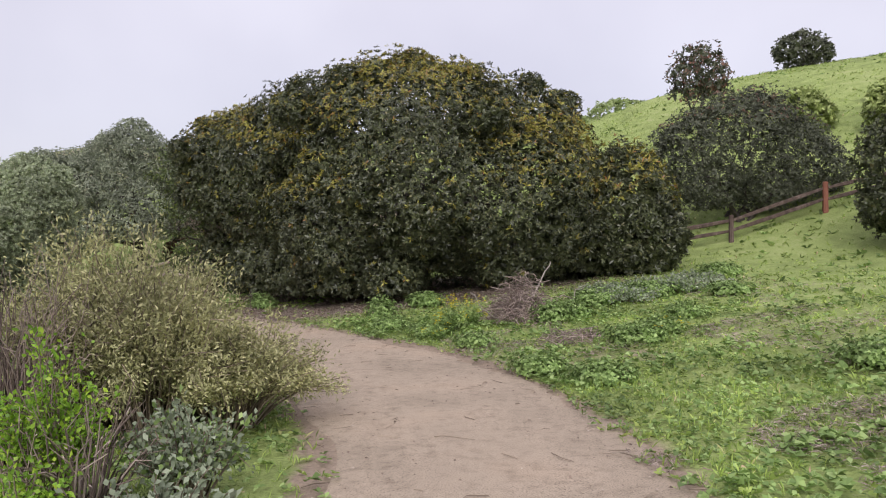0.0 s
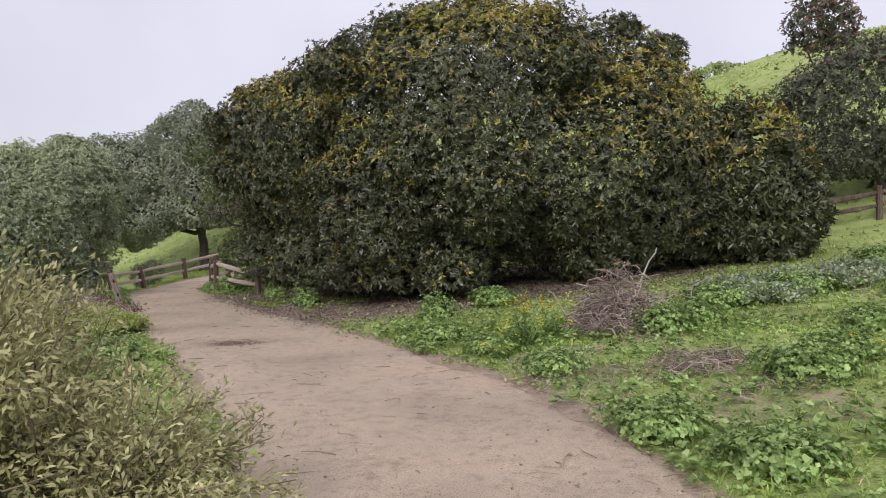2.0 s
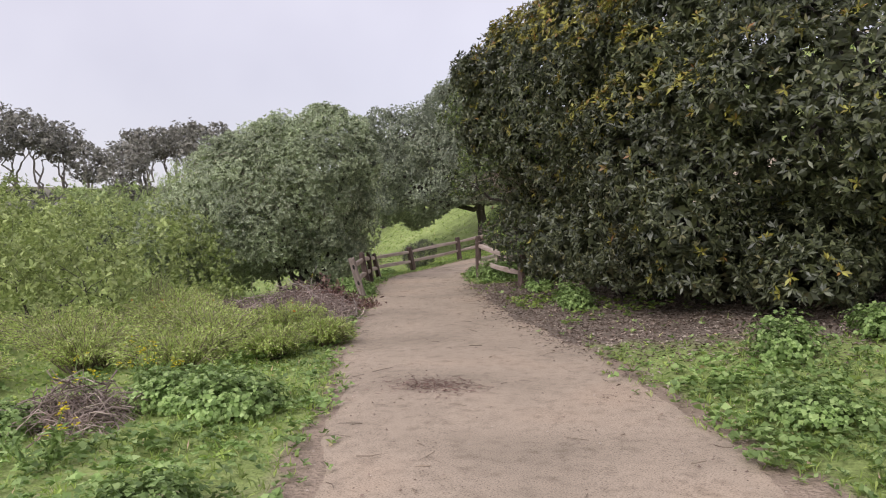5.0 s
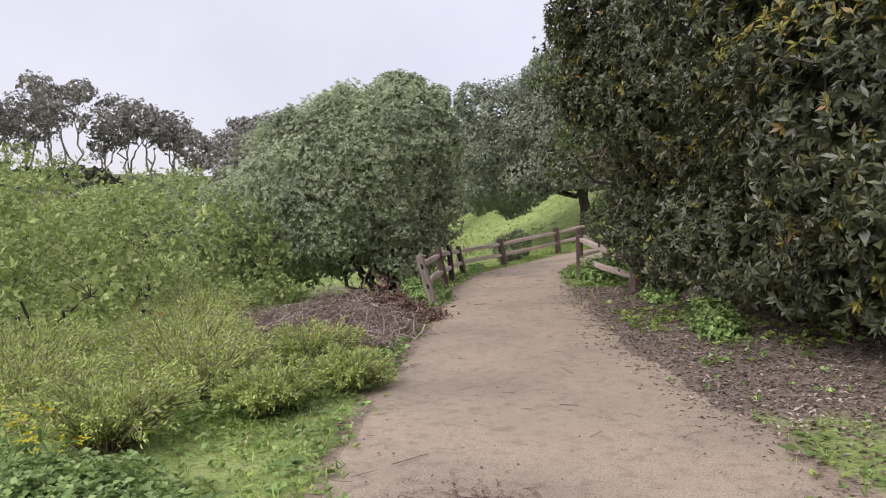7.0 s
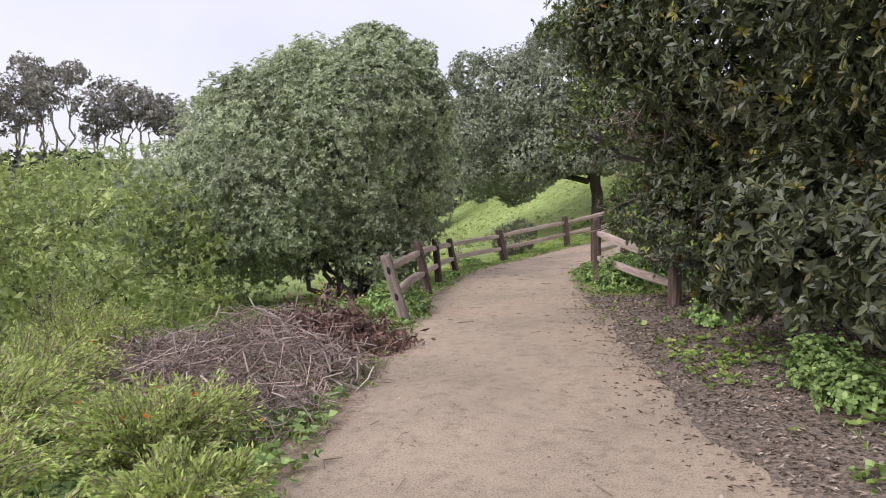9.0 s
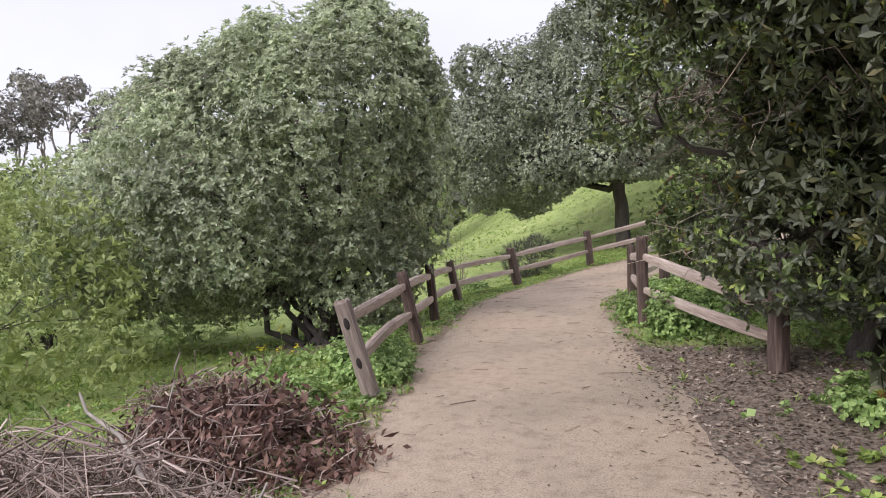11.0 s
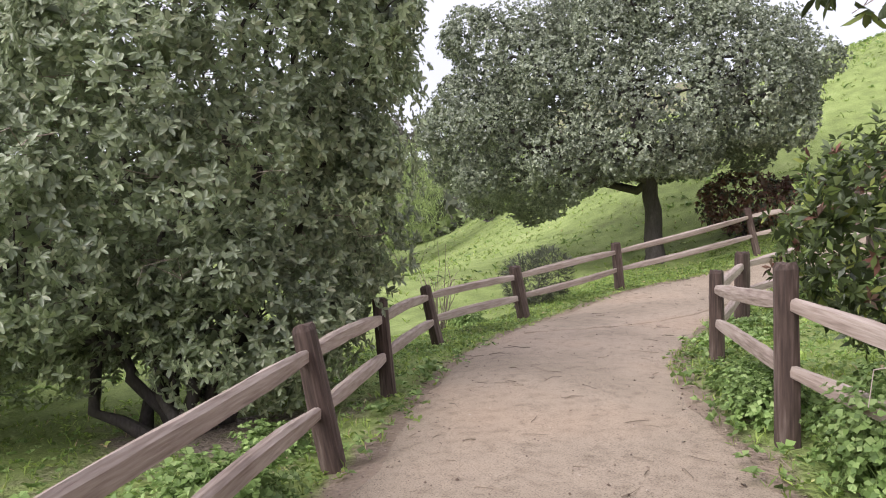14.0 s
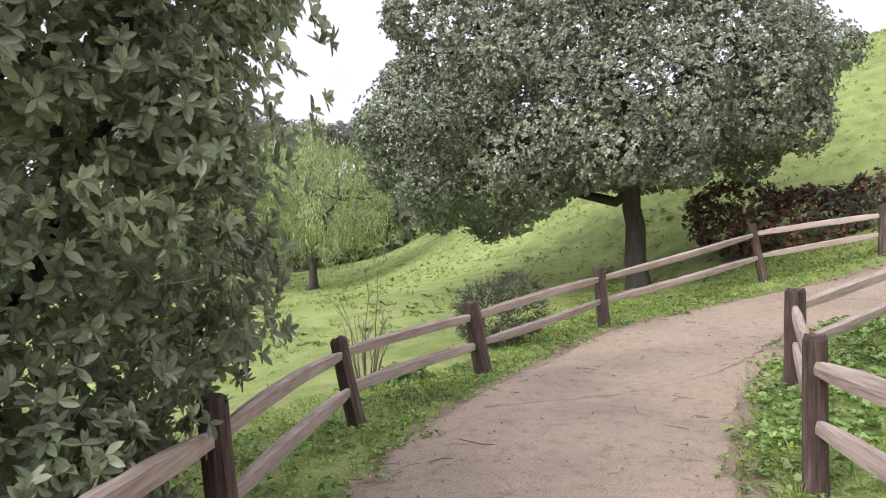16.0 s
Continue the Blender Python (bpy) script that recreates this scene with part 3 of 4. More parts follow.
def rail_mesh(rng, length, hgt=0.112, thick=0.075):
    """A split rail along x, thinner at the tenoned ends, with an uneven hewn section and a slight bow."""
    n, V = 13, []
    sec = np.array([(-0.5, -0.42), (0.0, -0.55), (0.5, -0.40), (0.55, 0.1), (0.35, 0.5), (-0.2, 0.55), (-0.5, 0.35)])
    m = len(sec)
    b1, b2 = rng.normal(0, 0.02, 2)
    j = sec * (1 + rng.normal(0, 0.08, sec.shape))
    for i in range(n):
        t = i / (n - 1)
        taper = 0.62 + 0.38 * min(1, 5 * min(t, 1 - t))
        s = j * (1 + rng.normal(0, 0.035, sec.shape)) * taper
        bow = math.sin(math.pi * t)
        V += [(length * t, thick * a + b1 * bow, hgt * c + b2 * bow) for a, c in s]
    F = [(i * m + k, i * m + (k + 1) % m, (i + 1) * m + (k + 1) % m, (i + 1) * m + k) for i in range(n - 1) for k in range(m)]
    me = bpy.data.meshes.new("rail")
    me.from_pydata(V, [], F + [tuple(range(m))[::-1], tuple((n - 1) * m + k for k in range(m))])
    return me


def fence(posts, label, seed, post_mats, levels=(0.42, 0.80), skip=(), mortise=(), rail_mat=None):
    """posts: x, y, height, width, lean (x, y in degrees). Two rails join each post to the next."""
    rng = np.random.default_rng(seed)
    x0, y0 = posts[0][:2]
    root = empty("fence", x0, y0, height(x0, y0), label, "fence", kind="structure")
    tops = []
    for i, (x, y, h, w, lx, ly) in enumerate(posts):
        nx, ny = (posts[i + 1][:2] if i + 1 < len(posts) else (2 * x - posts[i - 1][0], 2 * y - posts[i - 1][1]))
        z = height(x, y)
        yaw = math.degrees(math.atan2(ny - y, nx - x))
        m = pose(x - x0, y - y0, z - root.location.z, lx, ly, 0)
        p = part("post", post_mesh(rng, h, w), root, post_mats[i % len(post_mats)])
        p.matrix_local = m @ pose(0, 0, 0, 0, 0, yaw)
        if i in mortise:
            for f in levels:
                bm = bmesh.new()
                # the post stays solid; a near-black bulge paints the shaded hole
                bmesh.ops.create_uvsphere(bm, u_segments=10, v_segments=6, radius=1.0, matrix=Matrix.Translation((-0.47 * w, 0, f * h - 0.02)) @ Matrix.Diagonal((0.02, 0.028, 0.06, 1)))
                me = bpy.data.meshes.new("mortise")
                bm.to_mesh(me)
                bm.free()
                part("mortise", me, p, HOLE_SHADE, "near-black bulge painted as the shade in an empty mortise")
        tops.append((m, h))
    for i in range(len(posts) - 1):
        if i in skip:
            continue
        for f in levels:
            a = tops[i][0] @ Vector((0, 0, tops[i][1] * f + rng.normal(0, 0.012)))
            b = tops[i + 1][0] @ Vector((0, 0, tops[i + 1][1] * f + rng.normal(0, 0.012)))
            d = b - a
            r = part("rail", rail_mesh(rng, d.length + 0.10), root, rail_mat or RAILWOOD)
            q = d.to_track_quat("X", "Z").to_matrix().to_4x4()
            r.matrix_local = Matrix.Translation(a - d.normalized() * 0.05) @ q
    return root


fence([(-10.44, 22.03, 0.98, 0.17, 10, -12), (-12.12, 24.65, 0.98, 0.17, 7, -9), (-13.32, 26.5, 0.94, 0.16, 3, -4), (-14.95, 29.3, 0.86, 0.15, 8, -9),
       (-15.05, 31.7, 0.92, 0.19, 6, -8), (-14.95, 35.15, 0.95, 0.17, 4, -4), (-13.4, 39.1, 1.12, 0.15, 8, -10), (-11.5, 39.6, 0.9, 0.15, 0, 0), (-8.6, 40.6, 0.95, 0.15, 0, 0), (-4.6, 41.8, 1.0, 0.15, 0, 0)],
      "weathered two-rail split-rail fence along the dirt path", 3, [GREYPOST] + 8 * [POSTWOOD], mortise=(0,))
fence([(-7.5, 24.15, 0.74, 0.17, 0, 0), (-9.76, 26.5, 1.2, 0.17, 0, -1), (-11.03, 29.0, 0.95, 0.16, 0, -1), (-11.65, 31.95, 0.97, 0.19, 0, 0),
       (-10.6, 35.6, 0.98, 0.17, 0, 0), (-6.8, 37.3, 0.95, 0.17, 0, 0)],
      "grey wooden split-rail fence half covered by shrubs", 5, [POSTWOOD])
fence([(6.3, 23.2, 0.85, 0.14, 0, 0), (9.0, 23.2, 0.85, 0.14, 0, 0), (12.0, 23.3, 0.95, 0.16, 0, 0), (15.0, 23.0, 0.9, 0.15, 0, 0), (18.5, 22.5, 0.9, 0.15, 0, 0)],
      "dark wooden rail fence with a reddish post below the hill", 7, [POSTWOOD, POSTWOOD, REDPOST], rail_mat=POSTWOOD)
fence([(x, 62 - 0.55 * x, 1.1, 0.14, 0, 0) for x in range(-6, 62, 4)], "pale rail fence along the crest of the hill", 9, [GREYPOST])

# ---- trees and large shrubs ----
def laurel_tips(rng, P, N):
    band = np.clip(0.55 + 1.3 * np.sin(0.9 * P[:, 0] + 1) * np.sin(1.3 * P[:, 2]), 0.12, 1)
    return (rng.random(len(P)) < 0.04) | ((N[:, 2] > 0.1) & (rng.random(len(P)) < np.clip((P[:, 2] - 1.7) / 3.4, 0, 0.75) * band))


LAUREL_LOBES = [(0.3, 0.6, 3.8, 3.4, 3.2, 2.6), (-0.8, 0.8, 2.2, 3.0, 3.0, 2.0), (2.6, 0.2, 2.5, 2.8, 2.8, 2.2), (-2.6, 2.2, 3.9, 2.5, 2.3, 2.4), (-3.9, 3.2, 3.5, 2.4, 2.3, 2.4),
                (0.9, -1.0, 2.6, 3.0, 1.8, 1.6), (-1.4, -0.4, 1.9, 1.9, 1.7, 1.7), (4.0, 0.6, 1.9, 1.8, 2.0, 1.9), (0.2, 1.4, 4.5, 2.6, 2.4, 2.25), (-4.9, 4.6, 2.6, 1.8, 1.8, 2.4), (3.1, 0.8, 3.6, 2.4, 2.4, 2.2), (-5.2, 3.7, 3.9, 1.9, 1.9, 1.8),
                (-1.3, -1.0, 0.6, 1.2, 0.9, 0.85), (-0.1, -1.3, 0.55, 0.9, 0.8, 0.7), (-2.4, -0.1, 0.65, 1.2, 0.9, 0.9), (-3.7, 1.6, 0.7, 1.2, 1.1, 0.95), (2.9, -0.9, 1.0, 1.1, 0.9, 0.9)]
tree("laurel_bush", "huge dome of dark leathery leaves with yellow new growth", "bush", LAUREL_LOBES, (-1.2, 20.0, height(-1.2, 20.0)), 0.16, [LAUREL, LAUREL_TIP],
     27000, 9, 0.104, 0.032, 11, stems=7, tips=laurel_tips, floor_z=0.05, tilt=(40, 90), knobs=85, knob_r=0.27, inner=0.3, deep=4500, lump=0.10, depth=(0.92, 1.04), lift=0.3)
tree("laurel_shrub", "dark green bush with rusty new shoots", "bush", [(0, 0, 1.7, 1.5, 1.5, 1.9), (-0.9, 0, 1.2, 1.3, 1.3, 1.3), (0.8, 0.1, 1.1, 1.0, 1.2, 1.2)],
     (4.9, 20.3, height(4.9, 20.3)), 0.07, [LAUREL, LAUREL_TIP], 2400, 8, 0.15, 0.042, 12, stems=5, tips=lambda r, P, N: (r.random(len(P)) < np.clip(P[:, 2] - 1.6, 0, 0.8) * 0.5), floor_z=0.05)
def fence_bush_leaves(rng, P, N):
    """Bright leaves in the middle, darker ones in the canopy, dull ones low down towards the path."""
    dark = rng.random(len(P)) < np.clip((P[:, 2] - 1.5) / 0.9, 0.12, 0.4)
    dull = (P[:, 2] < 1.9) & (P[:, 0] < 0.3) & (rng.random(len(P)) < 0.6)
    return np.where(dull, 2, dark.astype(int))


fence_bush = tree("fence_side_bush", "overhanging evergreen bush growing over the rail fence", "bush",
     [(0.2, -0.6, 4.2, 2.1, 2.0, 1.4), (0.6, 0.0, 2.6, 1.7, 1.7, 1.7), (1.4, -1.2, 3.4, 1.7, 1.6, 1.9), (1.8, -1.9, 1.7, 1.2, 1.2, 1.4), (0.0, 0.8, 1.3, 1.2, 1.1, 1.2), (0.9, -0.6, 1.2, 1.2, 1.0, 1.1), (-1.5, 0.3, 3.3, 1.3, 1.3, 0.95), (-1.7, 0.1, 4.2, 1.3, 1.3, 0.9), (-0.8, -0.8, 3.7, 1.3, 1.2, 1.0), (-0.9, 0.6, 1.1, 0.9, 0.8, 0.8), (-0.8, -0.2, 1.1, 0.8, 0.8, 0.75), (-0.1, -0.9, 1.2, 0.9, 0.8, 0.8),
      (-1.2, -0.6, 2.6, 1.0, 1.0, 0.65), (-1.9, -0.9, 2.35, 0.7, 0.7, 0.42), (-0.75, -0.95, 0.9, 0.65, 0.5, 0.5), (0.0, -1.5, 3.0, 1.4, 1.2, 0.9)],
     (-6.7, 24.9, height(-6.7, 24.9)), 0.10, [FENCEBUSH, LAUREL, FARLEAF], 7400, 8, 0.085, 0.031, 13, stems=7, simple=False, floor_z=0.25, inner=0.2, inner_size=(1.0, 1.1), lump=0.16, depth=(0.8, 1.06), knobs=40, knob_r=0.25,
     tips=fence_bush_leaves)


def tangle(parent, lobes, n, seed, reach=0.95):
    """Bare twigs that hang tangled in the shade under a canopy."""
    rng = np.random.default_rng(seed)
    runs = []
    for _ in range(n):
        x, y, z, rx, ry, rz = lobes[rng.integers(len(lobes))]
        a = np.array([x, y, z]) + unit(rng.normal(0, 1, 3)) * [rx, ry, rz] * rng.uniform(0.3 * reach, reach)
        runs.append(bent(rng, a, a + rng.normal(0, 1, 3) * [0.45, 0.45, 0.22] - [0, 0, 0.12], 0.006, 0.002, 6, 0.13))
    tagged(part("brushwood", tubes("brushwood", runs, 3), parent, TWIG, "bare grey-brown twigs"), kind="stuff")


tangle(fence_bush, [(-1.2, -0.2, 2.4, 1.0, 1.0, 0.5), (0.2, -1.3, 2.5, 1.2, 1.1, 0.7), (1.6, -2.2, 1.8, 1.0, 0.9, 0.9), (-0.9, 0.3, 1.2, 1.1, 1.0, 0.8)], 800, 131)
tree("fence_side_shrub", "leafy bush with some purplish leaves behind the rail fence", "bush", [(0, 0, 1.2, 0.85, 0.8, 0.85), (0.7, -0.1, 1.0, 0.9, 0.9, 0.95)],
     (-9.25, 27.6, height(-9.25, 27.6)), 0.04, [FENCEBUSH, REDLEAF], 1100, 7, 0.10, 0.034, 14, stems=4, tips=lambda r, P, N: r.random(len(P)) < 0.06, floor_z=0.15, inner=0.2)
toyon = tree("toyon_tree", "round many-stemmed evergreen tree with grey-green leaves", "tree",
     [(-0.5, 0.3, 2.9, 2.1, 2.1, 1.9), (-1.9, -0.7, 2.3, 1.9, 1.9, 1.9), (0.2, 0.6, 3.7, 1.55, 1.5, 1.3), (-3.0, -1.4, 1.7, 1.5, 1.6, 1.3), (0.2, 0.8, 1.8, 1.25, 1.25, 1.3), (-1.0, -1.1, 1.9, 1.5, 1.3, 1.4), (-1.5, 0.1, 3.5, 1.6, 1.6, 1.3), (0.45, 0.6, 4.5, 0.8, 0.8, 0.8), (-0.7, -0.2, 4.3, 0.9, 0.9, 0.8), (0.5, 0.4, 1.0, 0.9, 0.9, 0.8), (1.0, 0.9, 4.5, 0.3, 0.3, 0.45), (1.35, 1.0, 3.7, 0.55, 0.5, 0.3), (1.3, 0.9, 4.2, 0.45, 0.4, 0.28)],
     (-14.6, 25.15, height(-14.6, 25.15) + 0.08), 0.06, [TOYON_SHEEN], 15000, 9, 0.080, 0.032, 15, stems=12, fork=0.6, tilt=(38, 90), simple=False, inner=0.5, inner_size=(1.05, 1.15), deep=1600, floor_z=0.2, lump=0.13, depth=(0.9, 1.12), knobs=80, knob_r=0.26, lift=0.4)
tangle(toyon, [(-0.6, -0.2, 2.6, 2.2, 2.2, 1.9), (-1.9, -0.9, 2.2, 2.0, 2.0, 1.8), (0.2, 0.4, 1.8, 1.3, 1.3, 1.3)], 420, 132, reach=1.0)
tree("oak_tree", "broad live oak, dense grey-green crown, short dark trunk", "tree",
     [(-0.9, 0, 4.3, 3.4, 3.3, 2.4), (-3.2, -0.6, 3.0, 2.2, 2.4, 1.7), (1.3, 0.4, 4.5, 2.3, 2.5, 1.8), (-2.1, -1.6, 2.8, 2.2, 1.8, 1.4), (0.3, -1.4, 3.6, 2.2, 1.9, 1.6), (-1.0, 0.5, 6.1, 2.7, 2.5, 1.7), (-2.6, 0.2, 4.9, 2.0, 2.0, 1.5), (-4.1, 0.3, 2.4, 1.4, 1.6, 1.2), (2.2, 0.2, 4.3, 1.6, 1.6, 1.3), (-2.8, -2.0, 5.2, 1.8, 1.8, 1.5), (-3.6, -2.5, 3.5, 1.7, 1.7, 1.5), (2.0, 1.2, 5.0, 1.7, 1.7, 1.5), (-0.4, -0.4, 6.6, 2.0, 2.0, 1.6)],
     (-16.1, 39.8, height(-16.1, 39.8)), 0.26, [OAK], 29000, 7, 0.074, 0.042, 16, inner=0.3, deep=1200, tilt=(25, 92), floor_z=lambda p: 2.15 - 1.35 * np.clip((-1.3 - 0.8 * p[:, 0] - 0.6 * p[:, 1]) / 1.8, 0, 1), fork=0.5, lump=0.10, depth=(0.88, 1.05), knobs=130, knob_r=0.30, lift=0.25)
tree("multi_stem_tree", "greyish olive multi-stemmed tree beside a rail fence", "tree", [(0, 0, 2.5, 2.2, 2.0, 1.8), (-1.5, 0, 2.2, 1.5, 1.6, 1.4), (1.5, 0, 2.0, 1.6, 1.6, 1.4), (0.2, 0, 3.2, 1.5, 1.6, 1.0), (-1.2, -0.3, 1.2, 1.2, 1.1, 1.0), (0.8, -0.3, 1.2, 1.3, 1.1, 1.0), (2.4, 0.2, 1.7, 1.3, 1.1, 1.1)],
     (9.9, 24.6, height(9.9, 24.6)), 0.07, [FARLEAF, REDLEAF], 6500, 6, 0.10, 0.034, 17, stems=7, floor_z=0.3, inner=0.3, depth=(0.75, 1.08), tips=lambda r, P, N: (r.random(len(P)) < 0.12) & (P[:, 2] > 3))
tree("hillside_tree", "thin tree with sparse green and rust-red leaves on the hill", "tree", [(0, 0, 3.0, 1.1, 1.1, 1.0), (-0.5, 0, 2.4, 0.9, 0.9, 0.9), (0.6, 0, 2.5, 0.8, 0.8, 0.9)],
     (11.6, 33.5, height(11.6, 33.5)), 0.08, [FARLEAF, REDLEAF], 750, 6, 0.17, 0.065, 18, stems=2, floor_z=1.2, inner=0.1, depth=(0.5, 1.1), lump=0.25, tips=lambda r, P, N: r.random(len(P)) < 0.3)
tree("dark_oak_shrub", "dark round evergreen shrub beside the side path", "bush", [(0, 0, 2.0, 1.5, 1.4, 1.7), (0.9, 0, 1.9, 1.3, 1.3, 1.6), (-0.2, 0, 1.1, 1.2, 1.2, 0.9)],
     (12.3, 19.2, height(12.3, 19.2)), 0.08, [LAUREL], 2000, 7, 0.13, 0.05, 19, stems=4, floor_z=0.3)
for k, (x, y, r, h, m) in enumerate([(21.5, 44.5, 1.6, 1.9, FARLEAF), (9.2, 52, 1.8, 1.0, WILLOW), (12.5, 52, 2.4, 1.6, WILLOW), (32.0, 43, 2.2, 2.6, FARLEAF), (16.5, 47, 1.0, 0.8, WILLOW), (14.5, 30.0, 1.1, 1.6, LIGHTLEAF), (16.6, 27.5, 0.8, 1.8, LIGHTLEAF)]):
    tree("hill_bush", "small round bush on the grassy hill", "bush", [(0, 0, h * 0.55, r, r, h * 0.55), (0.5 * r, 0, h * 0.4, r * 0.7, r * 0.7, h * 0.42)], (x, y, height(x, y)), 0.05, [m], 450, 6, 0.2, 0.1, 30 + k, stems=3, group="bushes on the hill", floor_z=0.1)
for k, (x, y, r, h, m) in enumerate([(-14.4, 16.6, 1.6, 2.3, LIGHTLEAF), (-16.9, 20.3, 2.2, 3.0, LIGHTLEAF), (-19.8, 17.6, 2.4, 3.2, LIGHTLEAF), (-21.5, 24.0, 2.6, 3.6, WILLOW), (-24.0, 20.0, 3.0, 4.0, LIGHTLEAF)]):
    tree("willow_scrub", "loose fresh-green shrub in the low ground", "bush", [(0, 0, h * 0.55, r, r, h * 0.5), (0.6 * r, 0.3 * r, h * 0.4, r * 0.75, r * 0.75, h * 0.42), (-0.6 * r, -0.3 * r, h * 0.38, r * 0.8, r * 0.7, h * 0.4)],
         (x, y, height(x, y)), 0.05, [m], int(2300 * (r / 2.2) ** 2), 6, 0.095, 0.032, 40 + k, stems=7, group="fresh-green shrubs in the valley", floor_z=0.1, inner=0.3, depth=(0.55, 1.08), lump=0.2, knobs=14, knob_r=0.4)
tree("red_leaved_shrub", "shrub with purple-red and green leaves beneath the oak", "bush", [(0, 0, 0.9, 1.1, 0.8, 0.9), (1.5, 0.3, 0.8, 1.2, 0.9, 0.8), (3.2, 0.6, 1.0, 1.4, 0.9, 0.95)],
     (-14.5, 41.6, height(-14.5, 41.6)), 0.04, [REDLEAF, FARLEAF], 1500, 6, 0.11, 0.05, 50, stems=5, tips=lambda r, P, N: (r.random(len(P)) < 0.3) | (P[:, 0] > 1.6), floor_z=0.05)
tree("scrub", "dark feathery scrub bush behind the fence", "bush", [(0, 0, 0.5, 0.55, 0.5, 0.5), (0.35, 0.15, 0.65, 0.4, 0.4, 0.5)], (-16.1, 33.6, height(-16.1, 33.6)), 0.03, [FARLEAF], 700, 7, 0.11, 0.008, 51, stems=6, tilt=(10, 60))


def weeping(name, label, base, r, h, seed):
    """A pale tree whose leaves hang in long curtains."""
    rng = np.random.default_rng(seed)
    root = empty(name, *base, label, "tree", "pale weeping trees")
    lobes = [(0, 0, h * 0.68, r * 0.8, r * 0.8, h * 0.3), (-0.5 * r, 0.2 * r, h * 0.55, r * 0.6, r * 0.6, h * 0.28), (0.5 * r, -0.2 * r, h * 0.52, r * 0.6, r * 0.6, h * 0.3)]
    part("trunk", tubes("trunk", limbs(rng, lobes, (0, 0, 0), 0.22, 2)), root, BARK)
    P, N = shell(rng, lobes, 1900, (0.6, 1.05), 0.5, 0.25)
    k = 10
    drop = rng.uniform(0, 1, (len(P), k)) * np.minimum(P[:, 2:3] - 0.3, rng.uniform(0.2, 1.3, (len(P), 1)))
    Q = np.repeat(P, k, 0) + rng.normal(0, 0.07, (len(P) * k, 3))
    Q[:, 2] -= drop.ravel()
    A = np.tile([0, 0, -1.0], (len(Q), 1)) + rng.normal(0, 0.4, (len(Q), 3))
    me = leaves("crown", Q, A, np.repeat(N, k, 0) + rng.normal(0, 0.3, (len(Q), 3)), rng.uniform(0.15, 0.3, len(Q)), 0.05)
    part("crown", me, root, WILLOW)


for k, (x, y, r, h) in enumerate([(-36, 50, 4.2, 8.0), (-33, 57, 3.8, 7.6), (-43, 47, 4.2, 8.2), (-46, 56, 4.6, 9.5)]):
    weeping("weeping_tree", "pale green weeping tree at the meadow's far edge", (x, y, height(x, y)), r, h, 60 + k)

# far woods: eucalypts on the ridge, dull scrub below them
rngf = np.random.default_rng(70)
for k in range(26):
    a = radians(41 + 42 * (k + rngf.uniform(-0.35, 0.35)) / 26)
    D = rngf.uniform(112, 138)
    x, y = -8 - D * math.sin(a), 20 + D * math.cos(a)
    h = rngf.uniform(11, 17) * (1.0 if a > radians(60) else 0.8)
    lob = []
    for j in range(6):
        u = rngf.uniform(-1, 1, 2) * h * 0.20
        rr = rngf.uniform(1.7, 3.0)
        lob.append((u[0], u[1], h * rngf.uniform(0.55, 0.95), rr, rr, rr * 0.75))
    tree("eucalyptus", "tall far eucalyptus with pale stems and airy tufted crown", "tree", lob, (x, y, height(x, y)), 0.20, [EUCALYPT_HAZED], 430, 6, 0.5, 0.24, 100 + k, stems=3, bark=PALEBARK,
         group="eucalyptus grove on the ridge", inner=0.15, depth=(0.5, 1.1), lump=0.2, fork=0.55)
for k in range(64):
    a = radians(34 + 58 * (k + rngf.uniform(-0.4, 0.4)) / 64)
    D = (66, 84, 100, 116)[k % 4] + rngf.uniform(-8, 8)
    x, y = -8 - D * math.sin(a), 20 + D * math.cos(a)
    r, h = rngf.uniform(3.5, 6.0), rngf.uniform(3.0, 5.5)
    tree("valley_tree", "dull olive tree on the slope across the valley", "tree", [(0, 0, h * 0.55, r, r, h * 0.5), (0.6 * r, 0.4 * r, h * 0.45, r * 0.8, r * 0.7, h * 0.42)], (x, y, height(x, y)), 0.15,
         [(FARLEAF, WILLOW, EUCALYPT_HAZED, FARLEAF, FARLEAF, EUCALYPT_HAZED, WILLOW)[k % 7]], 120, 6, 0.8, 0.42, 140 + k, stems=3, group="trees across the valley")

# ---- shrubs, heaps and herbs ----
def stalks(rng, n, spread, h, r0, r1, lean=0.5, segs=5, curve=0.15):
    """Stems that fan out from a patch of ground: their runs for tubes() and their points."""
    runs = []
    for _ in range(n):
        a = rng.uniform(0, 6.283)
        q = math.sqrt(rng.random())
        base = np.array([math.cos(a), math.sin(a), 0]) * q * spread * 0.25
        top = np.array([math.cos(a) * spread * q, math.sin(a) * spread * q, h * rng.uniform(0.55, 1.0) * (1 - lean * q * q)]) + rng.normal(0, 0.04, 3)
        t = np.linspace(0, 1, segs)[:, None]
        p = base + (top - base) * t + np.array([0, 0, 1]) * curve * h * np.sin(np.pi * t) * q + rng.normal(0, 0.045 * h, (segs, 3)) * t
        p[:, 2] = np.maximum(p[:, 2], -0.03)
        runs.append(np.concatenate([p, r0 + (r1 - r0) * t], 1))
    return runs


